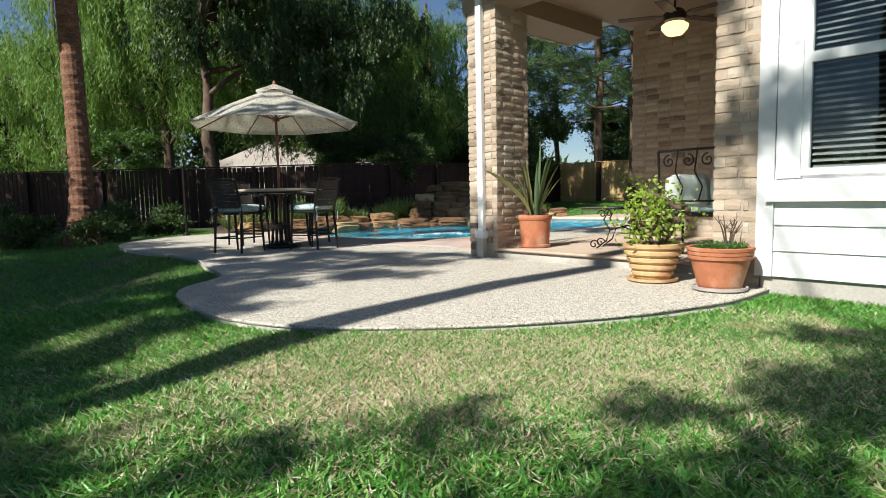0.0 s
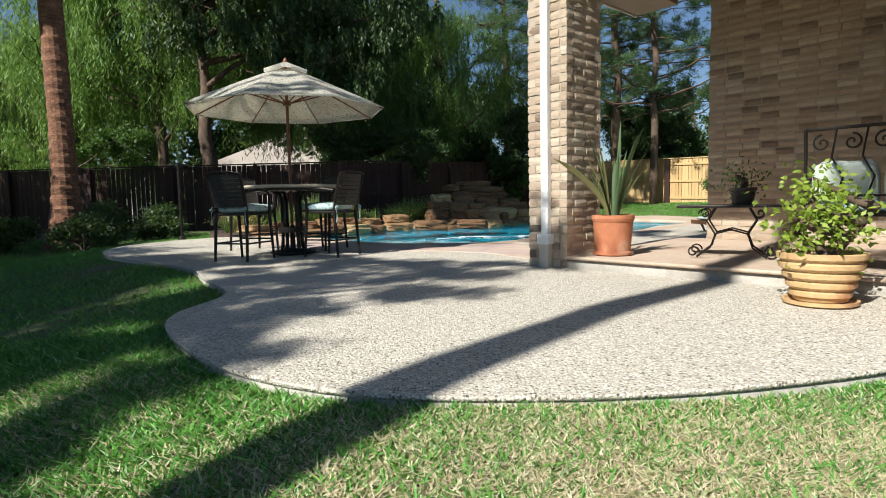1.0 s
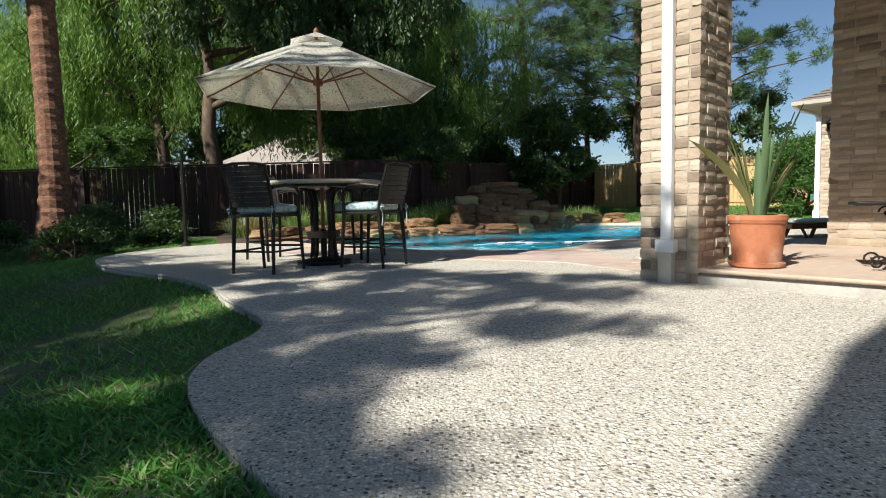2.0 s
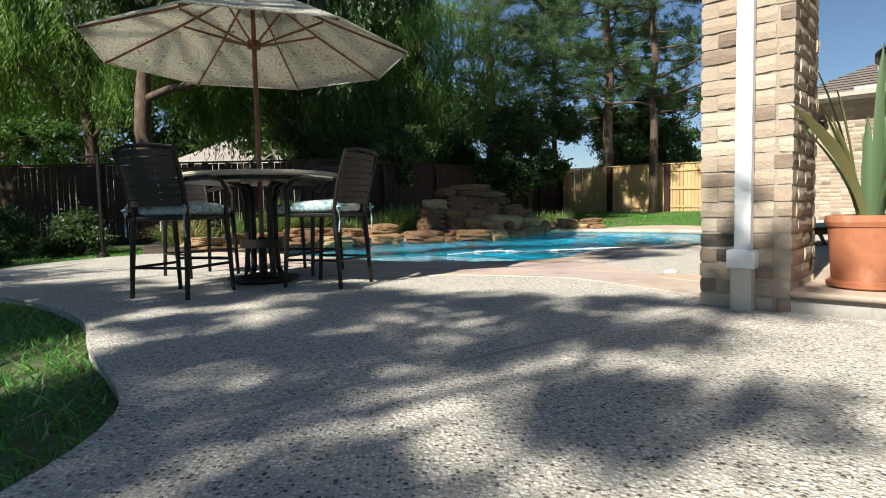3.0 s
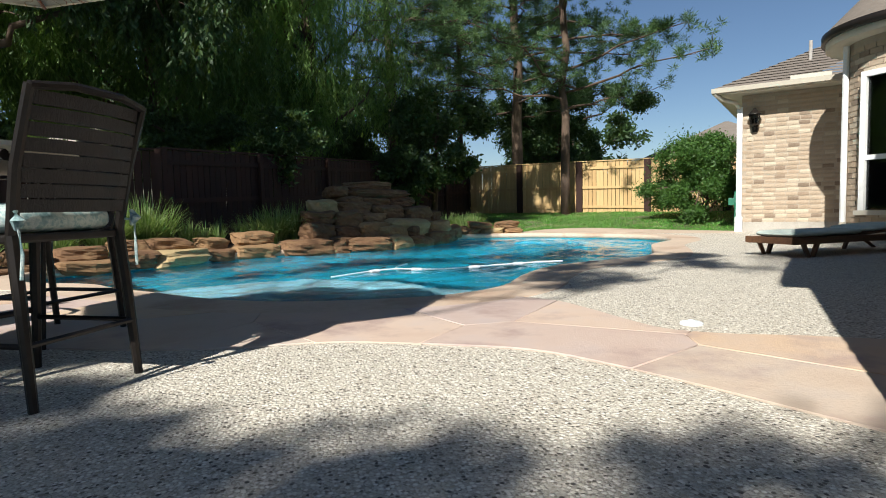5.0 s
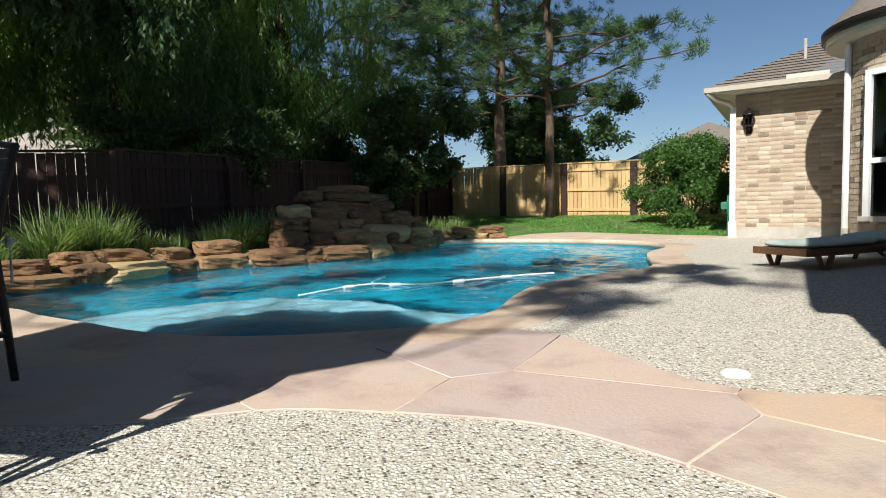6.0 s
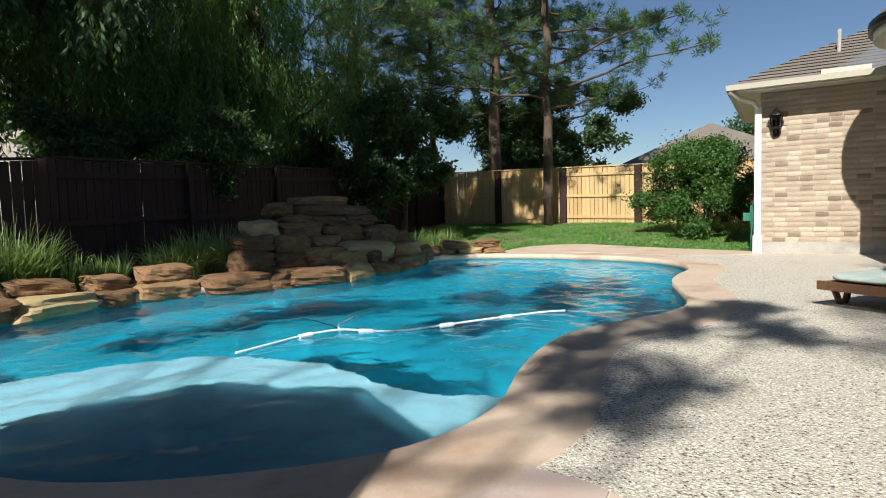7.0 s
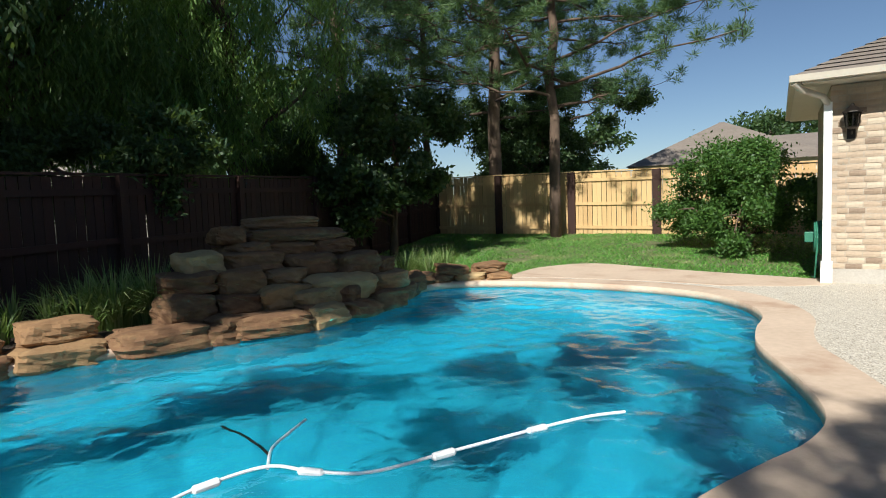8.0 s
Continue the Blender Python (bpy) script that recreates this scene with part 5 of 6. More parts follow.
def grass_clump(at_, n, height, spread, seed, material=None, width=0.016, label="clump of strappy iris leaves in the bed", droop=0.5):
    nr = np.random.default_rng(seed)
    root = thing("grass_clump", at_, 0, label, "plant", "bed plants")
    out = []
    a = nr.uniform(0, 2 * np.pi, n)
    r0 = spread * 0.3 * np.sqrt(nr.uniform(0, 1, n))
    lean = nr.uniform(0.1, 1, n) * spread
    h = height * nr.uniform(0.55, 1.1, n)
    d = np.stack([np.cos(a), np.sin(a), np.zeros(n)], 1)
    side = np.stack([-np.sin(a), np.cos(a), np.zeros(n)], 1)
    base = d * r0[:, None]
    prev, pw = base, np.full(n, width)
    for k in range(1, 5):
        t = k / 4
        p = base + d * (lean * t ** 1.8)[:, None]
        p[:, 2] = h * (t - droop * lean / max(spread, 0.01) * 0.5 * t ** 3)
        w = np.full(n, width * (1 - t ** 2 * 0.95))
        out.append(np.stack([prev - side * pw[:, None] / 2, prev + side * pw[:, None] / 2, p + side * w[:, None] / 2, p - side * w[:, None] / 2], 1))
        prev, pw = p, w
    v = np.stack(out, 1).reshape(-1, 4, 3)
    cards("leaves", v, material or LEAF_IRIS, root)
    return root


gr = random.Random(5)
for k in range(16):
    p, ang = along(ROCKLINE, 0.5 + k * 0.27)
    nrm = Vector((-math.sin(radians(ang)), math.cos(radians(ang))))
    q = p + nrm * gr.uniform(0.6, 1.1)
    grass_clump((q.x, q.y, 0.06), gr.randint(50, 100), gr.uniform(0.35, 0.6), gr.uniform(0.2, 0.4), 500 + k, width=0.02, droop=gr.uniform(0.3, 0.8))
for k, (x, y) in enumerate(((-3.57, 14.02), (-3.4, 14.29), (-3.15, 14.38), (-2.99, 14.58))):
    grass_clump((x, y, 0.06), 210, gr.uniform(0.85, 1.0), 0.7, 520 + k, width=0.024, label="tall arching clump of sunlit strappy leaves", droop=0.9)
for k, (x, y) in enumerate(((-2.54, 14.76), (-2.36, 14.95), (-2.17, 15.12))):
    grass_clump((x, y, 0.06), 60, 0.45, 0.2, 525 + k, width=0.026, label="low upright iris leaves behind the rocks", droop=0.2)
for k, (x, y) in enumerate(((-1.58, 15.53), (-1.28, 15.64), (-0.97, 15.76)) + ((-3.6, 14.2), (-4.2, 13.7), (-0.9, 15.75), (-1.3, 15.6), (-0.5, 15.9))):
    grass_clump((x, y, 0.06), 210, gr.uniform(0.7, 0.85), 0.75, 530 + k, width=0.018, label="arching clump of long grass in the bed", droop=1.1)
for k, (x, y) in enumerate(((2.1, 18.3), (2.6, 18.6), (3.1, 18.8), (3.5, 19.2), (2.9, 19.4))):
    grass_clump((x, y, ground_z(x, y) + 0.02), 190, 0.62, 0.55, 540 + k, label="grey-green grass clump beyond the waterfall", droop=0.9)
for k, (x, y, sc) in enumerate(((-4.75, 12.35, 1.0), (-5.2, 12.9, 0.8))):
    grass_clump((x, y, 0.05), 210, 0.75 * sc, 0.75 * sc, 550 + k, LEAF_SAGO, 0.02, "sun-yellowed sago palm beside the patio", 1.2)
for k, (x, y, w) in enumerate(((-7.6, 11.3, 0.8), (-9.6, 11.6, 0.9), (-6.7, 12.6, 0.6), (-10.8, 12.4, 0.9), (-8.4, 13.2, 0.8))):
    broad("shrub", (x, y, ground_z(x, y)), 0.5, 0.03, [(0, 0, 0.4, 0.5 * w), (0.35, 0.1, 0.35, 0.4 * w), (-0.35, 0, 0.3, 0.4 * w), (0, 0.3, 0.6, 0.4 * w)], LEAF_DARK, "low dark shrub under the tree by the fence", 560 + k, 5000, (0.09, 0.035), group="low shrubs", category="shrub")

# garden post at the patio edge
gp = thing("garden_post", (-5.85, 11.8, ground_z(-5.85, 11.8)), 20, "thin black iron garden post with a cross arm", "post")
part("pole", rod([(0, 0, -0.05), (0, 0, 1.62)], 0.03, 8), IRON, gp)
part("base", lathe([(0.1, -0.02), (0.09, 0.05), (0.04, 0.1)], 14), IRON, gp)
part("arm", rod([(-0.28, 0, 1.55), (0, 0, 1.6), (0.28, 0, 1.55)], 0.015, 6), IRON, gp)
for s in (-1, 1):
    part("hook", rod([(s * 0.28, 0, 1.55), (s * 0.34, 0, 1.6), (s * 0.33, 0, 1.68), (s * 0.27, 0, 1.68)], 0.012, 6), IRON, gp)

# ---- flagstone path ----
def clip(poly, a, nx, ny):
    """Keeps the side of poly where (p - a).n <= 0."""
    out = []
    for i, p in enumerate(poly):
        q = poly[(i + 1) % len(poly)]
        dp, dq = (p[0] - a[0]) * nx + (p[1] - a[1]) * ny, (q[0] - a[0]) * nx + (q[1] - a[1]) * ny
        if dp <= 0:
            out.append(p)
        if dp * dq < 0:
            t = dp / (dp - dq)
            out.append((p[0] + (q[0] - p[0]) * t, p[1] + (q[1] - p[1]) * t))
    return out


cop = offset(POOL, 0.462)
edge_low = [(0.79, 5.93), (0.70, 6.13), (0.57, 6.46), (0.40, 6.82), (0.20, 7.13), (-0.12, 7.34), (-0.62, 7.58), (-1.1, 7.62), (-1.6, 7.75), (-2.3, 8.1), (-2.9, 8.7), (-3.6, 9.4)]
edge_high = [(1.75, 6.78), (1.46, 6.97), (1.17, 7.12), (0.98, 7.32), (0.93, 7.6), (0.90, 7.95), (0.84, 8.3), (0.66, 8.56)]
arc = [p for p in cop if p[1] < 10.6 and -3.2 < p[0] < 0.62 and p[1] < 10.6]
arc.sort(key=lambda p: p[0])
FLAGS = spline(edge_low, 4, False) + [(-3.25, 9.95)] + arc + spline(edge_high[::-1], 4, False)
path = thing("pavement_path", label="peach, mauve and grey flagstone path between pool and porch", category="path", kind="structure")
part("bedding", flat([FLAGS], -0.02, 0.0035), FLAG_JOINT, path)
seeds = []
fr_ = random.Random(17)
for _ in range(6000):
    p, reach = (fr_.uniform(-3.3, 1.7), fr_.uniform(5.9, 10.0)), fr_.uniform(0.58, 1.0)
    if inside(p, FLAGS) and all(math.dist(p, q) > reach for q in seeds):
        seeds.append(p)
weight = {q: fr_.uniform(-0.03, 0.03) for q in seeds}
for sd in seeds:
    poly = FLAGS[:] if area(FLAGS) > 0 else FLAGS[::-1]
    for o in seeds:
        if o != sd and len(poly) > 2:
            d = math.dist(sd, o)
            nx, ny = (o[0] - sd[0]) / d, (o[1] - sd[1]) / d
            sh = 0.5 * d + (weight[sd] - weight[o]) / (2 * d) - 0.0045
            mid = (sd[0] + nx * sh, sd[1] + ny * sh)
            poly = clip(poly, mid, nx, ny)
    if len(poly) > 2 and abs(area(poly)) > 0.01:
        part("flagstone", flat([poly], -0.015, 0.008 + fr_.uniform(0, 0.003)), FLAG, path)

# control joint in the patio
joint = [Vector((-1.75, 4.12)), Vector((0.52, 5.64))]
jd = (joint[1] - joint[0]).normalized() * 0.014
jn = (-jd.y, jd.x)
tagged(part("trim", flat([[(joint[0].x + jn[0], joint[0].y + jn[1]), (joint[1].x + jn[0], joint[1].y + jn[1]), (joint[1].x - jn[0], joint[1].y - jn[1]), (joint[0].x - jn[0], joint[0].y - jn[1])]], -0.01, 0.003), CONCRETE), "grey joint strip across the patio", "joint", kind="structure")
drain = thing("drain_cover", (1.19, 7.39, 0.0), 0, "round white plastic drain cover in the patio", "drain")
part("lid", lathe([(0.058, 0.0), (0.058, 0.008), (0.05, 0.014), (0.014, 0.016)], 24), PLASTIC, drain)
part("knob", lathe([(0.018, 0.016), (0.016, 0.024), (0.004, 0.025)], 12), PLASTIC, drain)

# skimmer mouth and floating cleaner hose
sk = thing("skimmer", (4.97, 16.72, -0.1), -47, "skimmer opening under the coping, its shade painted as a dark box", "skimmer")
# solid dark box: the opening's shade is put into its colour
part("painted_mouth", boxes((-0.22, 0.22, -0.06, 0.05, 0.0, 0.075)), DARK, sk)
hose = thing("pool_hose", (0, 0, 0), 0, "white floating cleaner hose with floats on the water", "hose")
H1 = spline([(-0.5, 11.2), (-0.2, 11.45), (0.01, 11.62), (0.32, 11.74), (0.55, 11.59), (0.83, 11.48), (1.27, 11.57), (1.77, 11.68), (2.22, 11.76), (2.5, 11.75)], 8, False)
part("tube", rod([(*p, -0.09) for p in H1], 0.0095, 8), PLASTIC, hose)
part("branch", rod([(*p, -0.1) for p in spline([(0.32, 11.74), (0.34, 12.0), (0.44, 12.21), (0.55, 12.4)], 6, False)], 0.0095, 8), PLASTIC, hose)
part("branch", rod([(*p, -0.12) for p in spline([(0.33, 11.95), (0.2, 12.25), (0.03, 12.5)], 6, False)], 0.01, 8), IRON, hose)
for f in (0.24, 0.45, 0.68, 0.82):
    i = int(f * (len(H1) - 3))
    a, b = Vector((*H1[i], -0.095)), Vector((*H1[i + 1], -0.095))
    c, d = (a + b) / 2, (b - a).normalized() * 0.075
    part("float", rod([c - d, c - d * 0.8, c + d * 0.8, c + d], [0.011, 0.023, 0.023, 0.011], 10), PLASTIC, hose)


# ---- dining set under the umbrella ----
def padded(dim, r=0.03, puff=0.02, seed=0):
    """A soft cushion."""
    x0, x1, y0, y1, z0, z1 = dim
    bm = bmesh.new()
    bmesh.ops.create_cube(bm, size=1.0)
    bmesh.ops.subdivide_edges(bm, edges=bm.edges[:], cuts=7, use_grid_fill=True)
    off = Vector((seed * 3.1, seed * 1.7, 0))
    for v in bm.verts:
        p = v.co * 2
        f = (abs(p.x) ** 6 + abs(p.y) ** 6 + abs(p.z) ** 3.0) ** (1 / 5)
        p = p / max(f, 0.35) * 0.5
        bulge = (1 - (2 * p.x) ** 2) * (1 - (2 * p.y) ** 2)
        w = noise.noise(Vector((p.x * 5, p.y * 5, p.z * 3)) + off) * 0.12
        v.co = Vector(((x0 + x1) / 2 + p.x * (x1 - x0), (y0 + y1) / 2 + p.y * (y1 - y0), (z0 + z1) / 2 + p.z * (z1 - z0) * (1 + w) + (1 if p.z > 0 else 0) * max(bulge, 0) * puff))
    return bm


def patio_chair(m):
    """Counter-height armchair; it faces +y."""
    c = thing("patio_chair", label="dark metal counter-height patio chair with teal cushion", category="chair", group="chairs round the table")
    for s, nm in ((-1, 1), (1, 1)):
        part("leg", rod([(s * 0.235, -0.26, 0.0), (s * 0.23, -0.235, 0.35), (s * 0.225, -0.215, 0.58)], [0.016, 0.02, 0.022], 8), IRON, c)
        part("leg", rod([(s * 0.245, 0.25, 0.0), (s * 0.24, 0.225, 0.35), (s * 0.235, 0.205, 0.58)], [0.016, 0.02, 0.022], 8), IRON, c)
        part("arm", rod([(s * 0.25, -0.24, 0.84), (s * 0.27, -0.05, 0.865), (s * 0.265, 0.12, 0.85), (s * 0.25, 0.2, 0.79), (s * 0.238, 0.205, 0.58)], 0.018, 8), IRON, c)
        part("stretcher", rod([(s * 0.238, -0.25, 0.22), (s * 0.242, 0.235, 0.22)], 0.011, 6), IRON, c)
        part("back_post", rod([(s * 0.225, -0.215, 0.58), (s * 0.236, -0.26, 0.80), (s * 0.242, -0.345, 1.055)], [0.02, 0.019, 0.016], 8), IRON, c)
    part("footrest", rod([(-0.242, 0.24, 0.25), (0, 0.255, 0.25), (0.242, 0.24, 0.25)], 0.013, 6), IRON, c)
    part("stretcher", rod([(-0.238, -0.25, 0.22), (0.238, -0.25, 0.22)], 0.011, 6), IRON, c)
    part("seat", boxes((-0.24, 0.24, -0.22, 0.215, 0.555, 0.585), bevel=0.008), IRON, c)
    for k in range(8):
        bm = bmesh.new()
        z0 = 0.655 + k * 0.049
        y = -0.225 - (z0 - 0.58) * 0.25
        cols = []
        for i in range(9):
            x = -0.225 + i * 0.05625
            sag = -0.03 * (1 - (x / 0.225) ** 2)
            cols.append([bm.verts.new((x, y + sag - dz * 0.2 + t, z0 + dz)) for t, dz in ((0, 0), (0, 0.043), (0.012, 0.043), (0.012, 0))])
        for p, q in zip(cols, cols[1:]):
            for j in range(4):
                bm.faces.new((p[j], q[j], q[(j + 1) % 4], p[(j + 1) % 4]))
        part("back_slat", bm, SLING, c)
    part("top_rail", rod([(-0.242, -0.345, 1.05), (-0.1, -0.375, 1.068), (0.1, -0.375, 1.068), (0.242, -0.345, 1.05)], 0.015, 8), IRON, c)
    part("cushion", padded((-0.245, 0.245, -0.215, 0.24, 0.585, 0.675), seed=1), CUSHION, c, "pale teal patterned seat cushion", smooth=True)
    for s in (-1, 1):
        part("tie", rod([(s * 0.22, -0.22, 0.63), (s * 0.25, -0.27, 0.62), (s * 0.245, -0.275, 0.52), (s * 0.25, -0.27, 0.44)], 0.006, 5), CUSHION, c, "pale cloth tie")
        part("knot", rod([(s * 0.245, -0.26, 0.60), (s * 0.252, -0.275, 0.63), (s * 0.245, -0.26, 0.66)], [0.008, 0.022, 0.008], 8), CUSHION, c, "pale cloth knot")
    c.matrix_basis = m
    return c


TABLE = (-2.38, 7.57)
def facing(x, y):
    return -math.degrees(math.atan2(TABLE[0] - x, TABLE[1] - y))


def chair_pose(x, y, rz):
    return pose(x, y, 0, 0, 0, rz)


first = patio_chair(chair_pose(-1.77, 7.22, 64))
copy_thing(first, chair_pose(-2.80, 6.89, -19))
copy_thing(first, chair_pose(-3.15, 8.28, 228))
copy_thing(first, chair_pose(-2.11, 8.25, 152))

table = thing("patio_table", (*TABLE, 0), 10, "round counter-height patio table with a tan stone top", "table")
part("tabletop", lathe([(0.02, 0.885), (0.60, 0.885), (0.655, 0.89), (0.668, 0.905), (0.66, 0.925), (0.62, 0.93), (0.02, 0.932)], 64), TABLETOP, table, "tan stone tabletop", smooth=False)
part("rim", lathe([(0.55, 0.855), (0.61, 0.855), (0.61, 0.884), (0.55, 0.884)], 48), IRON, table)
for k in range(4):
    a = radians(35 + 90 * k)
    ca, sa = math.cos(a), math.sin(a)
    part("leg", rod([(0.20 * ca, 0.20 * sa, 0.0), (0.15 * ca, 0.15 * sa, 0.12), (0.135 * ca, 0.135 * sa, 0.35), (0.135 * ca, 0.135 * sa, 0.70), (0.17 * ca, 0.17 * sa, 0.82), (0.30 * ca, 0.30 * sa, 0.875)], 0.026, 8), IRON, table)
part("collar", lathe([(0.155, 0.30), (0.185, 0.30), (0.185, 0.37), (0.155, 0.37)], 28), IRON, table, "dark metal band round the posts")
part("base_ring", lathe([(0.27, 0.02), (0.30, 0.02), (0.30, 0.045), (0.27, 0.045)], 32), IRON, table)

stand = thing("weighted_stand", (*TABLE, 0), 0, "heavy dark umbrella base under the table", "umbrella base")
part("plate", lathe([(0.24, 0.0), (0.245, 0.03), (0.22, 0.055), (0.06, 0.08)], 36), IRON, stand)
part("sleeve", lathe([(0.035, 0.08), (0.035, 0.36), (0.042, 0.37), (0.03, 0.39)], 16), IRON, stand)

umb = thing("umbrella", (*TABLE, 0), 0, "cream paisley market umbrella with a wooden pole", "umbrella")
part("pole", rod([(0, 0, 0.10), (0, 0, 2.56)], 0.02, 14), POLE_WOOD, umb)
part("hub", lathe([(0.03, 1.98), (0.055, 1.99), (0.055, 2.05), (0.03, 2.06)], 16), POLE_WOOD, umb)
part("finial", lathe([(0.03, 2.55), (0.03, 2.575), (0.018, 2.60), (0.006, 2.615)], 14), POLE_WOOD, umb)
RU, ZU, ZT = 1.31, 1.92, 2.50
canopy_angles = [radians(-6 + 45 * k) for k in range(8)]


def canopy(r_in, r_out, z_shift):
    bm = bmesh.new()
    rows, cols = 8, 6
    for k in range(8):
        a0, a1 = canopy_angles[k], canopy_angles[k] + radians(45)
        grid = []
        for i in range(rows + 1):
            r = r_in + (r_out - r_in) * i / rows
            f = r / RU
            z = ZT + (ZU - ZT) * (f ** 1.06) + z_shift
            row = []
            for j in range(cols + 1):
                t = j / cols
                p0, p1 = Vector((math.cos(a0), math.sin(a0))) * r, Vector((math.cos(a1), math.sin(a1))) * r
                p = p0.lerp(p1, t)
                sag = 4 * t * (1 - t)
                row.append(bm.verts.new((p.x * (1 - 0.012 * sag * f), p.y * (1 - 0.012 * sag * f), z - 0.035 * sag * f * (1 - 0.4 * f) + (0.02 * sag * f ** 3))))
            grid.append(row)
        for a, b in zip(grid, grid[1:]):
            for j in range(cols):
                bm.faces.new((a[j], a[j + 1], b[j + 1], b[j]))
    bmesh.ops.remove_doubles(bm, verts=bm.verts, dist=0.0005)
    return bm


cloth = part("canopy", canopy(0.16, RU, 0.0), CANVAS, umb, "cream paisley cloth", smooth=True)
md = cloth.modifiers.new("thickness", "SOLIDIFY")
md.thickness = 0.004
cap = part("vent", canopy(0.02, 0.30, 0.065), CANVAS, cloth, "small upper vent cloth", smooth=True)
hem = bmesh.new()
for k in range(8):
    a0, a1 = canopy_angles[k], canopy_angles[k] + radians(45)
    tube(hem, [(math.cos(a0) * RU, math.sin(a0) * RU, ZU), (math.cos(a1) * RU, math.sin(a1) * RU, ZU)], 0.008, 5)
part("hem", hem, CANVAS, cloth)
for a in canopy_angles:
    c_, s_ = math.cos(a), math.sin(a)
    r_ = part("rib", rod([(0.05 * c_, 0.05 * s_, ZT - 0.03), (0.66 * c_, 0.66 * s_, ZT - 0.028 + (ZU - ZT) * 0.5), (1.30 * c_, 1.30 * s_, ZU - 0.012)], 0.010, 6), POLE_WOOD, umb)
    part("strut", rod([(0.05 * c_, 0.05 * s_, 2.02), (0.60 * c_, 0.60 * s_, ZT - 0.04 + (ZU - ZT) * 0.46)], 0.010, 6), POLE_WOOD, r_)

# ---- pots on patio and porch ----
def snake_plant(at_, seed):
    nr = random.Random(seed)
    root = thing("snake_plant", at_, 0, "tall strappy snake plant, some leaves dry", "plant", "potted plants")
    for k in range(22):
        a = nr.uniform(0, 6.28)
        h, lean = nr.uniform(0.35, 0.85), nr.uniform(0.02, 0.3)
        if k == 0:
            a, h, lean = math.atan2(-0.35, -0.9), 0.66, 0.62
        if k == 1:
            h, lean = 0.95, 0.04
        w = nr.uniform(0.014, 0.03)
        d, sd = Vector((math.cos(a), math.sin(a), 0)), Vector((-math.sin(a), math.cos(a), 0))
        if k == 0:
            w, sd = 0.034, (sd * 0.5 + Vector((0, 0, 0.85))).normalized()
        bm = bmesh.new()
        rows = []
        for i in range(9):
            t = i / 8
            c = d * (0.05 + lean * t ** 1.6) + Vector((0, 0, h * (t - 0.12 * (lean > 0.5) * t ** 3)))
            ww = w * (0.7 + 0.6 * t) * (1 - t ** 4) + 0.001
            rows.append([bm.verts.new(c - sd * ww), bm.verts.new(c + d * 0.008), bm.verts.new(c + sd * ww)])
        for r, s in zip(rows, rows[1:]):
            for j in range(2):
                bm.faces.new((r[j], r[j + 1], s[j + 1], s[j]))
        part("leaf", bm, LEAF_SNAKE if k % 5 else LEAF_SAGO, root, smooth=True)
    return root


def pot(name, at_, profile, material, label, soil_r, soil_z, saucer=None, saucer_mat=None):
    root = thing(name, at_, 0, label, "pot", "pots")
    part("body", lathe(profile, 48), material, root, smooth=False)
    part("soil", lathe([(soil_r, soil_z - 0.02), (soil_r, soil_z), (0.01, soil_z + 0.012)], 24), SOIL, root)
    if saucer:
        part("saucer", lathe([(saucer * 0.8, 0.0), (saucer, 0.012), (saucer + 0.004, 0.035), (saucer - 0.012, 0.035), (saucer - 0.02, 0.02), (0.01, 0.018)], 40), saucer_mat, root)
    return root


P1 = (1.36, 5.42)
pot("flower_pot", (*P1, PORCH_Z), [(0.17, 0.0), (0.178, 0.03), (0.178, 0.04), (0.168, 0.045), (0.19, 0.33), (0.197, 0.335), (0.205, 0.36), (0.203, 0.39), (0.19, 0.395), (0.175, 0.39), (0.17, 0.34)], TERRACOTTA, "tall terracotta pot beside the brick column", 0.174, 0.36, 0.19, TERRACOTTA)
snake_plant((*P1, PORCH_Z + 0.36), 4)
P2 = (2.06, 3.33)
body = [(0.145, 0.03)]
for k in range(4):
    z0 = 0.05 + k * 0.058
    r0 = 0.155 + k * 0.02
    body += [(r0, z0), (r0 + 0.016, z0 + 0.012), (r0 + 0.018, z0 + 0.038), (r0 + 0.006, z0 + 0.05)]
body += [(0.225, 0.285), (0.245, 0.295), (0.247, 0.325), (0.23, 0.33), (0.215, 0.325), (0.205, 0.27)]
pot("flower_pot", (*P2, 0), body, POT_TAN, "ringed tan clay pot with a matching saucer", 0.207, 0.29, 0.205, POT_TAN)
broad("potted_shrub", (*P2, 0.29), 0.3, 0.012, [(0, 0, 0.24, 0.13), (-0.09, -0.03, 0.34, 0.10), (0.09, 0.04, 0.28, 0.10), (-0.02, 0.03, 0.46, 0.09), (0.1, -0.06, 0.14, 0.08), (-0.12, 0.06, 0.15, 0.08), (0.17, 0.02, 0.36, 0.06), (-0.18, -0.02, 0.24, 0.06)], LEAF_LIME, "bushy lime green potted shrub", 600, 950, (0.052, 0.03), group="potted plants", category="plant")
P3 = (2.39, 2.80)
pot("flower_pot", (*P3, 0), [(0.86 * r, 0.9 * z) for r, z in [(0.175, 0.03), (0.185, 0.05), (0.225, 0.20), (0.245, 0.27), (0.262, 0.275), (0.266, 0.30), (0.258, 0.305), (0.268, 0.31), (0.272, 0.335), (0.264, 0.34), (0.276, 0.345), (0.28, 0.37), (0.268, 0.375), (0.25, 0.37), (0.24, 0.30)]], TERRACOTTA, "wide terracotta pot with a banded rim", 0.208, 0.31, 0.195, SAUCER)
twig = thing("bare_plant", (*P3, 0.315), 0, "dry leafless twigs above low green cover", "plant", "potted plants")
tr_ = random.Random(8)
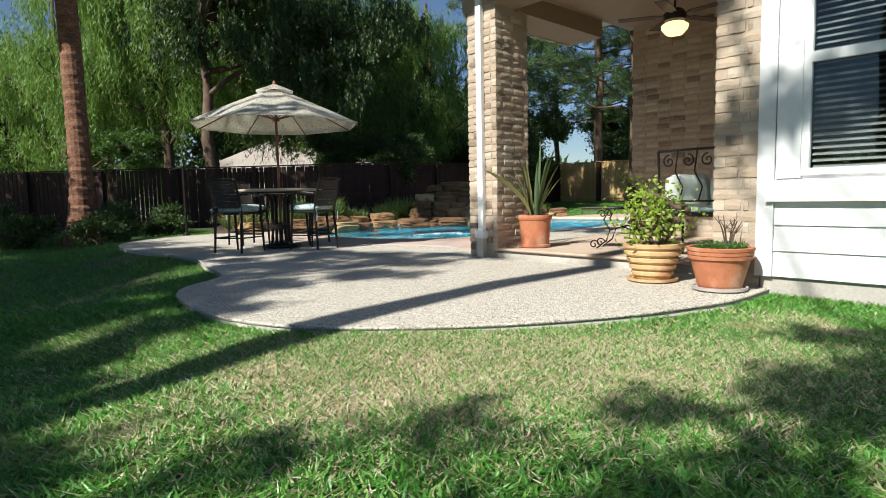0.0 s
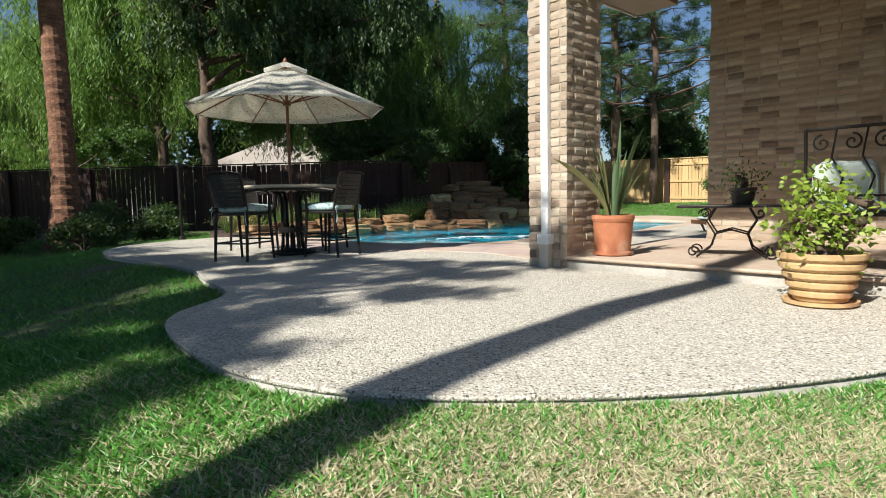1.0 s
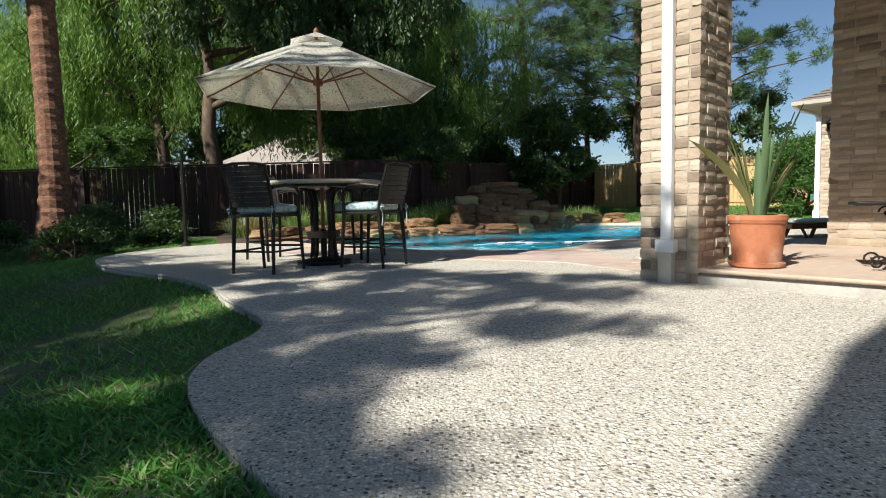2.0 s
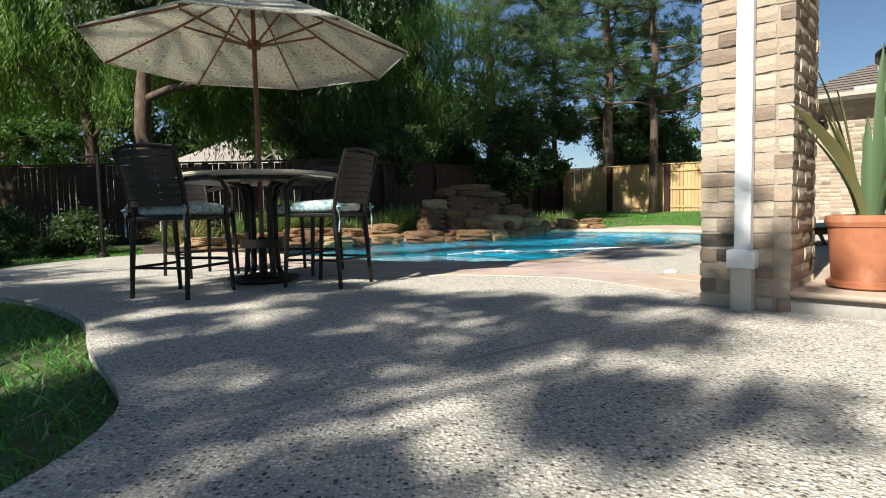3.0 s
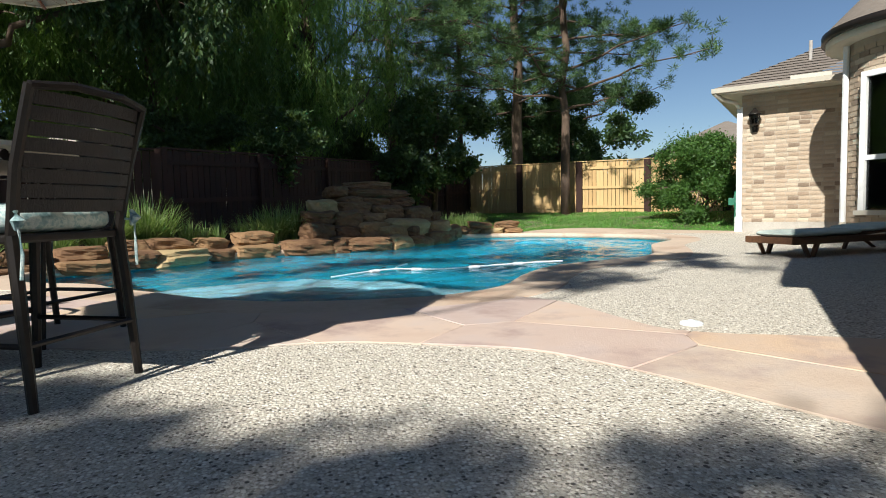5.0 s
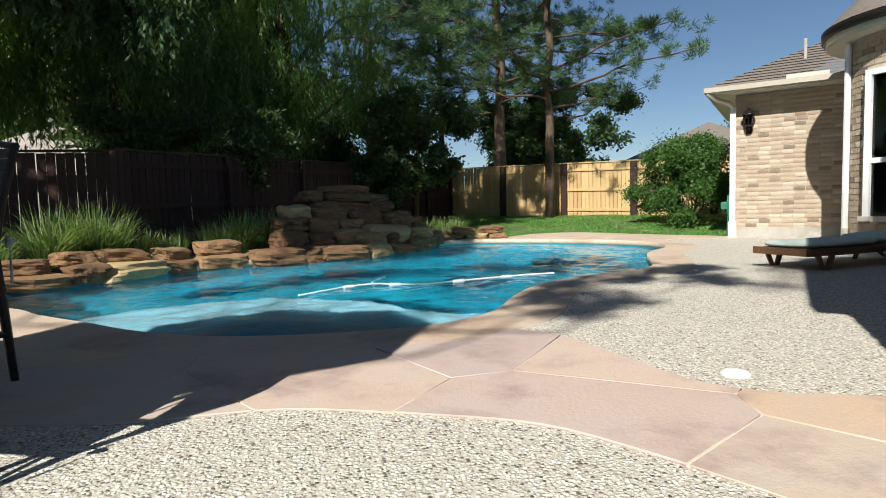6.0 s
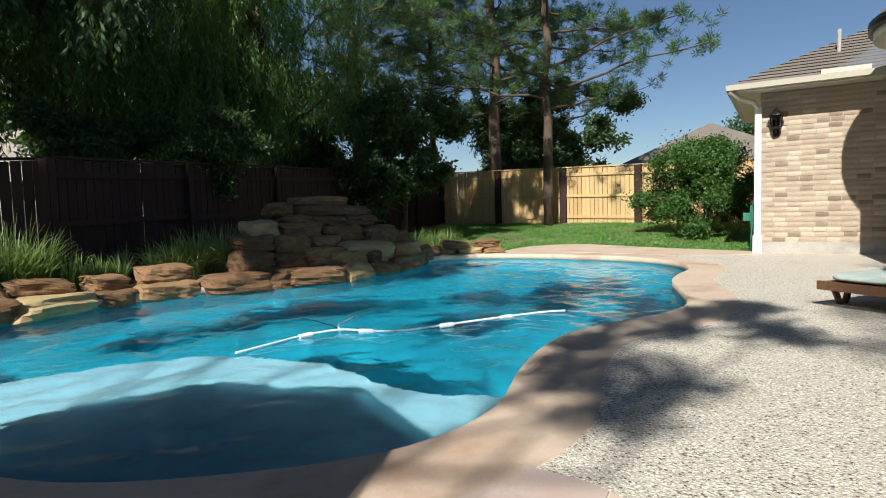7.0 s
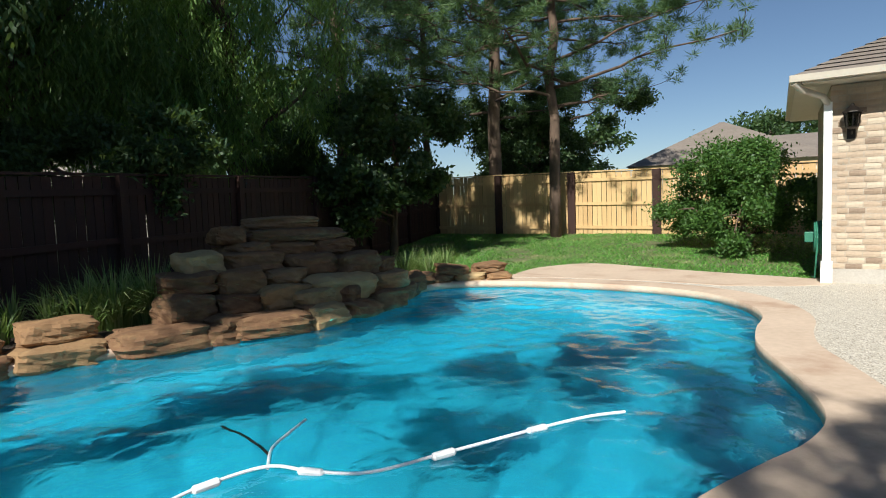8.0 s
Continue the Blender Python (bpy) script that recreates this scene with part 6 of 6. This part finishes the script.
for k in range(7):
    bm = bmesh.new()
    a = tr_.uniform(0, 6.28)
    tip = Vector((math.cos(a) * 0.1, math.sin(a) * 0.1, tr_.uniform(0.14, 0.26)))
    tube(bm, [(0.02 * math.cos(a) + 0.06, 0.02 * math.sin(a), -0.01), tuple(tip * 0.5 + Vector((0.05, 0, 0.02))), tuple(tip + Vector((0.05, 0, 0)))], [0.007, 0.006, 0.003], 5)
    for j in range(2):
        b_ = tip * tr_.uniform(0.5, 0.9) + Vector((0.05, 0, 0))
        tube(bm, [tuple(b_), tuple(b_ + Vector((tr_.uniform(-0.06, 0.06), tr_.uniform(-0.06, 0.06), 0.07)))], [0.004, 0.002], 4)
    part("twig", bm, BARK_PINE, twig)
nr = np.random.default_rng(12)
a, r = nr.uniform(0, 6.28, 900), 0.19 * np.sqrt(nr.uniform(0, 1, 900))
w = unit(nr, 900)
w[:, 2] = np.abs(w[:, 2])
cards("ground_cover", leaves(np.stack([np.cos(a) * r, np.sin(a) * r, nr.uniform(-0.01, 0.04, 900)], 1), w, 0.03, 0.014, nr), LEAF_BUSH, twig)

# ---- porch furniture ----
def scroll(c, r, turns, start, way=1, n=22):
    return [(c[0] + r * (1 - t) ** 0.8 * math.cos(start + way * t * turns * 6.28), c[1], c[2] + r * (1 - t) ** 0.8 * math.sin(start + way * t * turns * 6.28)) for t in (i / n for i in range(n))]


side = thing("console_table", (2.32, 5.0, PORCH_Z), -28, "low black iron side table with scrolled legs", "table")
part("tabletop", boxes((-0.45, 0.45, -0.19, 0.19, 0.455, 0.48), bevel=0.006), IRON, side)
for y in (-0.15, 0.15):
    for s in (-1, 1):
        part("leg", rod([(s * 0.14, y, 0.45), (s * 0.20, y, 0.34), (s * 0.13, y, 0.22), (s * 0.17, y, 0.1), (s * 0.28, y, 0.012)], 0.009, 6), IRON, side)
        part("scroll", rod(scroll((s * 0.31, y, 0.055), 0.055, 1.3, 0.0, -s), 0.008, 6), IRON, side)
        part("scroll", rod(scroll((s * 0.22, y, 0.40), 0.05, 1.2, 3.1, s), 0.007, 6), IRON, side)
    part("stretcher", rod([(-0.14, y, 0.22), (0, y, 0.26), (0.14, y, 0.22)], 0.008, 6), IRON, side)
part("stretcher", rod([(0, -0.15, 0.255), (0, 0.15, 0.255)], 0.008, 6), IRON, side)
pot("flower_pot", (2.42, 5.02, PORCH_Z + 0.48), [(0.075, 0.0), (0.085, 0.02), (0.105, 0.12), (0.115, 0.125), (0.117, 0.15), (0.1, 0.15), (0.095, 0.12)], POT_DARK, "small dark pot on the iron side table", 0.095, 0.13)
broad("potted_shrub", (2.42, 5.02, PORCH_Z + 0.61), 0.08, 0.006, [(0, 0, 0.08, 0.05), (-0.05, 0, 0.12, 0.035), (0.04, 0.02, 0.05, 0.03)], LEAF_BUSH, "small leafy plant in the dark pot", 610, 260, (0.035, 0.02), group="potted plants", category="plant")

B0 = at(PIER, -0.70, 0.50)
bench = thing("garden_bench", (B0[0], B0[1], PORCH_Z), math.degrees(math.atan2(U.y, U.x)), "black wrought iron bench with a scrolled back", "bench")
BW = 1.28
for x in (0.0, BW):
    part("leg", rod([(x, 0.0, 0.0), (x, 0.0, 0.45), (x, -0.05, 1.02)], 0.012, 8), IRON, bench)
    part("leg", rod([(x, 0.5, 0.0), (x, 0.48, 0.43)], 0.012, 8), IRON, bench)
    part("arm", rod([(x, 0.0, 0.66), (x, 0.25, 0.68), (x, 0.46, 0.66), (x, 0.5, 0.6), (x, 0.45, 0.57)], 0.011, 8), IRON, bench)
part("seat", boxes((0.0, BW, 0.0, 0.5, 0.405, 0.43)), IRON, bench)
part("top_rail", rod([(0.0, -0.05, 1.02), (BW, -0.05, 1.02)], 0.012, 8), IRON, bench)
part("rail", rod([(0.0, -0.01, 0.55), (BW, -0.01, 0.55)], 0.009, 8), IRON, bench)
for k in range(7):
    x = 0.1 + k * 0.18
    part("scroll", rod(scroll((x, -0.04, 0.92), 0.06, 1.4, 1.57, -1 if k % 2 else 1), 0.007, 6), IRON, bench)
    part("spindle", rod([(x + 0.09, -0.01, 0.55), (x + 0.13, -0.025, 0.68), (x + 0.06, -0.035, 0.82), (x + 0.09, -0.05, 1.02)], 0.007, 6), IRON, bench)
for k, (x, w, h) in enumerate(((0.22, 0.40, 0.36), (0.66, 0.42, 0.38), (1.08, 0.38, 0.36))):
    pl = part("pillow", padded((-w / 2, w / 2, -0.08, 0.08, 0, h), puff=0.0, seed=20 + k), PILLOW, smooth=True)
    pl.matrix_basis = Matrix.Translation((B0[0], B0[1], PORCH_Z)) @ Matrix.Rotation(math.atan2(U.y, U.x), 4, "Z") @ Matrix.Translation((x, 0.13, 0.435)) @ Matrix.Rotation(radians(10), 4, "X")
    tagged(pl, "pale green striped pillow leaning on the iron bench", "pillow", "bench pillows")
cush = part("seat_cushion", padded((0.02, BW - 0.02, 0.03, 0.49, 0.43, 0.50), puff=0.01, seed=31), CUSHION, smooth=True)
cush.matrix_basis = Matrix.Translation((B0[0], B0[1], PORCH_Z)) @ Matrix.Rotation(math.atan2(U.y, U.x), 4, "Z")
tagged(cush, "pale patterned cushion on the iron bench", "cushion")

# ceiling fan with a lit bowl
fan = thing("ceiling_fan", (2.95, 5.25, 0), 20, "dark ceiling fan with a lit amber glass bowl", "fan")
part("rod", rod([(0, 0, CEIL + 0.20), (0, 0, 2.84)], 0.012, 8), IRON, fan)
part("motor", lathe([(0.05, 2.69), (0.12, 2.71), (0.13, 2.78), (0.09, 2.83), (0.03, 2.85)], 28), IRON, fan)
part("bowl", lathe([(0.02, 2.54), (0.09, 2.555), (0.14, 2.61), (0.15, 2.65), (0.145, 2.66), (0.11, 2.685)], 32), LAMP_ON, fan, "lit amber glass bowl", smooth=True)
for k in range(5):
    bm = boxes((0.14, 0.20, -0.02, 0.02, 2.765, 2.775), (0.20, 0.62, -0.065, 0.065, 2.762, 2.770))
    bm.transform(Matrix.Rotation(k * 1.2566, 4, "Z"))
    part("blade", bm, POT_DARK, fan)

# ---- lounger, lantern, hose reel ----
lg = thing("sun_lounger", (4.34, 10.27, 0), 5, "brown wooden sun lounger with a pale green pad", "lounger")
for y in (-0.29, 0.29):
    part("rail", boxes((0.0, 1.9, y - 0.02, y + 0.02, 0.145, 0.215), bevel=0.005), WOOD, lg)
    for x, lean in ((0.16, 0.08), (1.62, -0.08)):
        part("leg", rod([(x + lean, y, 0.0), (x, y, 0.15)], [0.026, 0.03], 4), WOOD, lg)
        part("leg", rod([(x + 0.30 - lean * 2, y, 0.0), (x + 0.20, y, 0.15)], [0.026, 0.03], 4), WOOD, lg)
for k in range(11):
    part("slat", boxes((0.03 + k * 0.105, 0.11 + k * 0.105, -0.268, 0.268, 0.203, 0.222)), WOOD, lg)
part("end_board", boxes((-0.03, 0.0, -0.31, 0.31, 0.15, 0.225), bevel=0.005), WOOD, lg)
back = bmesh.new()
box(back, 0, 0.72, -0.27, 0.27, 0.0, 0.022)
back.transform(Matrix.Translation((1.18, 0, 0.22)) @ Matrix.Rotation(radians(-3), 4, "Y"))
part("backrest", back, WOOD, lg)
pad = part("lounger_pad", padded((0.0, 1.18, -0.28, 0.28, 0.223, 0.29), puff=0.006, seed=40), PAD, smooth=True)
pad.matrix_basis = lg.matrix_basis.copy()
tagged(pad, "pale green pad lying on the wooden lounger", "pad")
bp_ = padded((0.0, 0.72, -0.28, 0.28, 0.024, 0.085), puff=0.006, seed=41)
bp_.transform(Matrix.Translation((1.18, 0, 0.22)) @ Matrix.Rotation(radians(-3), 4, "Y"))
pad2 = part("lounger_pad", bp_, PAD, smooth=True)
pad2.matrix_basis = lg.matrix_basis.copy()
tagged(pad2, "pale green pad on the flat lounger back", "pad")

L0 = at(WING, 0.24, -0.13)
lant = thing("wall_lantern", (*L0, 2.12), math.degrees(math.atan2(U.y, U.x)), "black metal wall lantern on the brick wing", "lantern")
part("bracket", rod([(0, 0.13, 0.02), (0, 0.06, -0.06), (0, 0.0, -0.03), (0, 0, 0.02)], 0.012, 6), IRON, lant)
part("back_plate", boxes((-0.05, 0.05, 0.11, 0.132, -0.12, 0.16), bevel=0.004), IRON, lant)
part("base", lathe([(0.03, 0.0), (0.075, 0.02), (0.08, 0.035)], 8), IRON, lant)
part("glass", lathe([(0.07, 0.036), (0.095, 0.22)], 8), GLASS, lant)
for k in range(8):
    a = k * 0.785
    part("bar", rod([(0.073 * math.cos(a), 0.073 * math.sin(a), 0.035), (0.098 * math.cos(a), 0.098 * math.sin(a), 0.222)], 0.006, 5), IRON, lant)
part("cap", lathe([(0.125, 0.22), (0.12, 0.235), (0.05, 0.30), (0.03, 0.315), (0.03, 0.33), (0.012, 0.35)], 16), IRON, lant)
HR = at(WING, -0.12, 0.45)
reel = thing("hose_reel", (*HR, 0.0), math.degrees(math.atan2(N.y, N.x)), "coiled green garden hose on the house wall", "hose")
for k in range(5):
    part("coil", rod([((0.20 - k * 0.012) * math.cos(t), -0.02 + 0.025 * k - 0.05, 0.62 + (0.26 - k * 0.012) * math.sin(t)) for t in (i * 6.2832 / 28 for i in range(29))], 0.013, 6), HOSE_GREEN, reel)
part("bracket", boxes((-0.06, 0.06, -0.03, 0.16, 0.55, 0.70), bevel=0.01), HOSE_GREEN, reel)
part("hanging_end", rod([(-0.18, 0.0, 0.55), (-0.2, 0.02, 0.25), (-0.12, 0.03, 0.03), (0.1, 0.05, 0.02)], 0.012, 6), HOSE_GREEN, reel)


# ---- lawn ----
def inside_many(p, poly):
    x, y = p[:, 0], p[:, 1]
    c = np.zeros(len(p), bool)
    for (x0, y0), (x1, y1) in zip(poly, poly[1:] + poly[:1]):
        if y0 != y1:
            c ^= ((y0 > y) != (y1 > y)) & (x < (x1 - x0) * (y - y0) / (y1 - y0) + x0)
    return c


def lawn(name, x0, x1, y0, y1, n, height, width, seed, label, keep):
    nr = np.random.default_rng(seed)
    p = np.stack([nr.uniform(x0, x1, n), nr.uniform(y0, y1, n)], 1)
    p = p[keep(p) & ~inside_many(p, PATIO)]
    z = np.array([ground_z(a, b) for a, b in p]) - 0.004
    bare = np.array([noise.noise(Vector((a * 0.75 + 3, b * 0.75, 5))) + 0.5 * noise.noise(Vector((a * 2.6, b * 2.6, 9))) for a, b in p])
    ok = bare < nr.uniform(0.12, 0.75, len(p))
    p, z = p[ok], z[ok]
    v = blades(np.column_stack([p, z]), 1.15, height, width, nr)
    tagged(cards(name, v, GRASS, quad=3), label, "grass", kind="stuff")


lawn("grass_front", -4.2, 4.6, -1.3, 3.2, 250000, 0.036, 0.016, 1, "coarse green lawn with dry straw patches", lambda p: p[:, 1] < 3.2)
lawn("grass_side", -10, -1.7, 3.0, 14.5, 120000, 0.045, 0.013, 2, "shaded side lawn with dry patches", lambda p: p[:, 1] > 3.0)
lawn("grass_back", 1.0, 14.0, 15.5, 28.0, 120000, 0.05, 0.02, 3, "sunlit lawn behind the pool", lambda p: (p[:, 0] + p[:, 1] > 21.0) & (p[:, 1] - 27.7 < -1.19 * (p[:, 0] - 5.8)))

nr = np.random.default_rng(77)
q = np.concatenate([nr.normal(0, 1, (n_, 2)) * np.array(sc) + np.array(c_) for n_, sc, c_ in ((40000, (0.9, 0.3), (0.5, 1.3)), (12000, (0.6, 0.3), (0.0, 0.6)), (14000, (0.7, 0.3), (1.2, 0.95)), (4500, (1.6, 0.9), (0.2, 0.4)), (12000, (0.6, 0.3), (1.0, 0.7)), (3500, (0.25, 0.2), (2.6, 1.9)), (4000, (0.35, 0.3), (-1.9, 2.0)))])
q = q[~inside_many(q, offset(PATIO, 0.01)) & (q[:, 0] < 2.6)]
zq = np.array([ground_z(a, b) for a, b in q])
tagged(cards("dry_grass", blades(np.column_stack([q, zq]), 1.5, 0.026, 0.011, nr), STRAW, quad=3), "dry straw-coloured patches of grass at the patio edge", "grass", kind="stuff")

# ---- brickwork: the pieces of the walls, last ----
def col_pt(u, n):
    return Vector(at(COL, u, n))


used = brick_face(column, col_pt(0, 0), U, CU, 0.0, 2.2, 150, 1, 0, (3, 4, 0.1))
used = brick_face(column, col_pt(CU, 0), N, CN, 0.0, 2.2, 150, 2, 1)
brick_face(column, col_pt(CU, CN), -U, CU, 0.0, CEIL, 0, 3, 0)
brick_face(column, col_pt(0, CN), -N, CN, 0.0, CEIL, 0, 4, 1)
ZB = int(2.2 / (BH + BJ)) * (BH + BJ)
brick_face(column, col_pt(0, 0), U, CU, ZB, CEIL, 0, 5, 0)
brick_face(column, col_pt(CU, 0), N, CN, ZB, CEIL, 0, 6, 1)
brick_face(pier, Vector(PIER), U, PW, 0.0, CEIL, 110, 7, 0)
brick_face(pier, Vector(at(PIER, 0.0, 0.42)), -N, 0.42, 0.0, CEIL, 90, 8, 1)
brick_face(wall_porch, Vector(WALL2), U, 3.0, PORCH_Z, CEIL + 0.2, 300, 9, 0)
brick_face(wall_side, Vector(at(WALL2, 0.0, 7.6)), -N, 7.6, 0.0, CEIL + 0.25, 0, 10, 1)
brick_face(wing, Vector(WING), U, 2.1, 0.2, 2.76, 300, 11, 0)
# curved brick of the bay
rest = bmesh.new()
rb = random.Random(12)
for row in range(int(3.0 / (BH + BJ))):
    cnt = 34
    for k in range(cnt):
        t = 2 * math.pi * (k + 0.5 * (row % 2)) / cnt
        zc = row * (BH + BJ)
        if any(abs((math.degrees(t) - a0 + 180) % 360 - 180) < 21 for a0 in (190, 236)) and 0.38 < zc + 0.03 < 2.5:
            continue
        if 120 < math.degrees(t) % 360 < 330:
            m = Matrix.Translation((BAY.x, BAY.y, zc)) @ Matrix.Rotation(t + math.pi / 2, 4, "Z") @ Matrix.Translation((0, -BR - rb.uniform(0, 0.004), 0))
            box(rest, -0.098, 0.098, 0, 0.05, 0, BH, m)
tagged(part("brickwork", rest, BRICK_MANY, bay), kind="stuff")
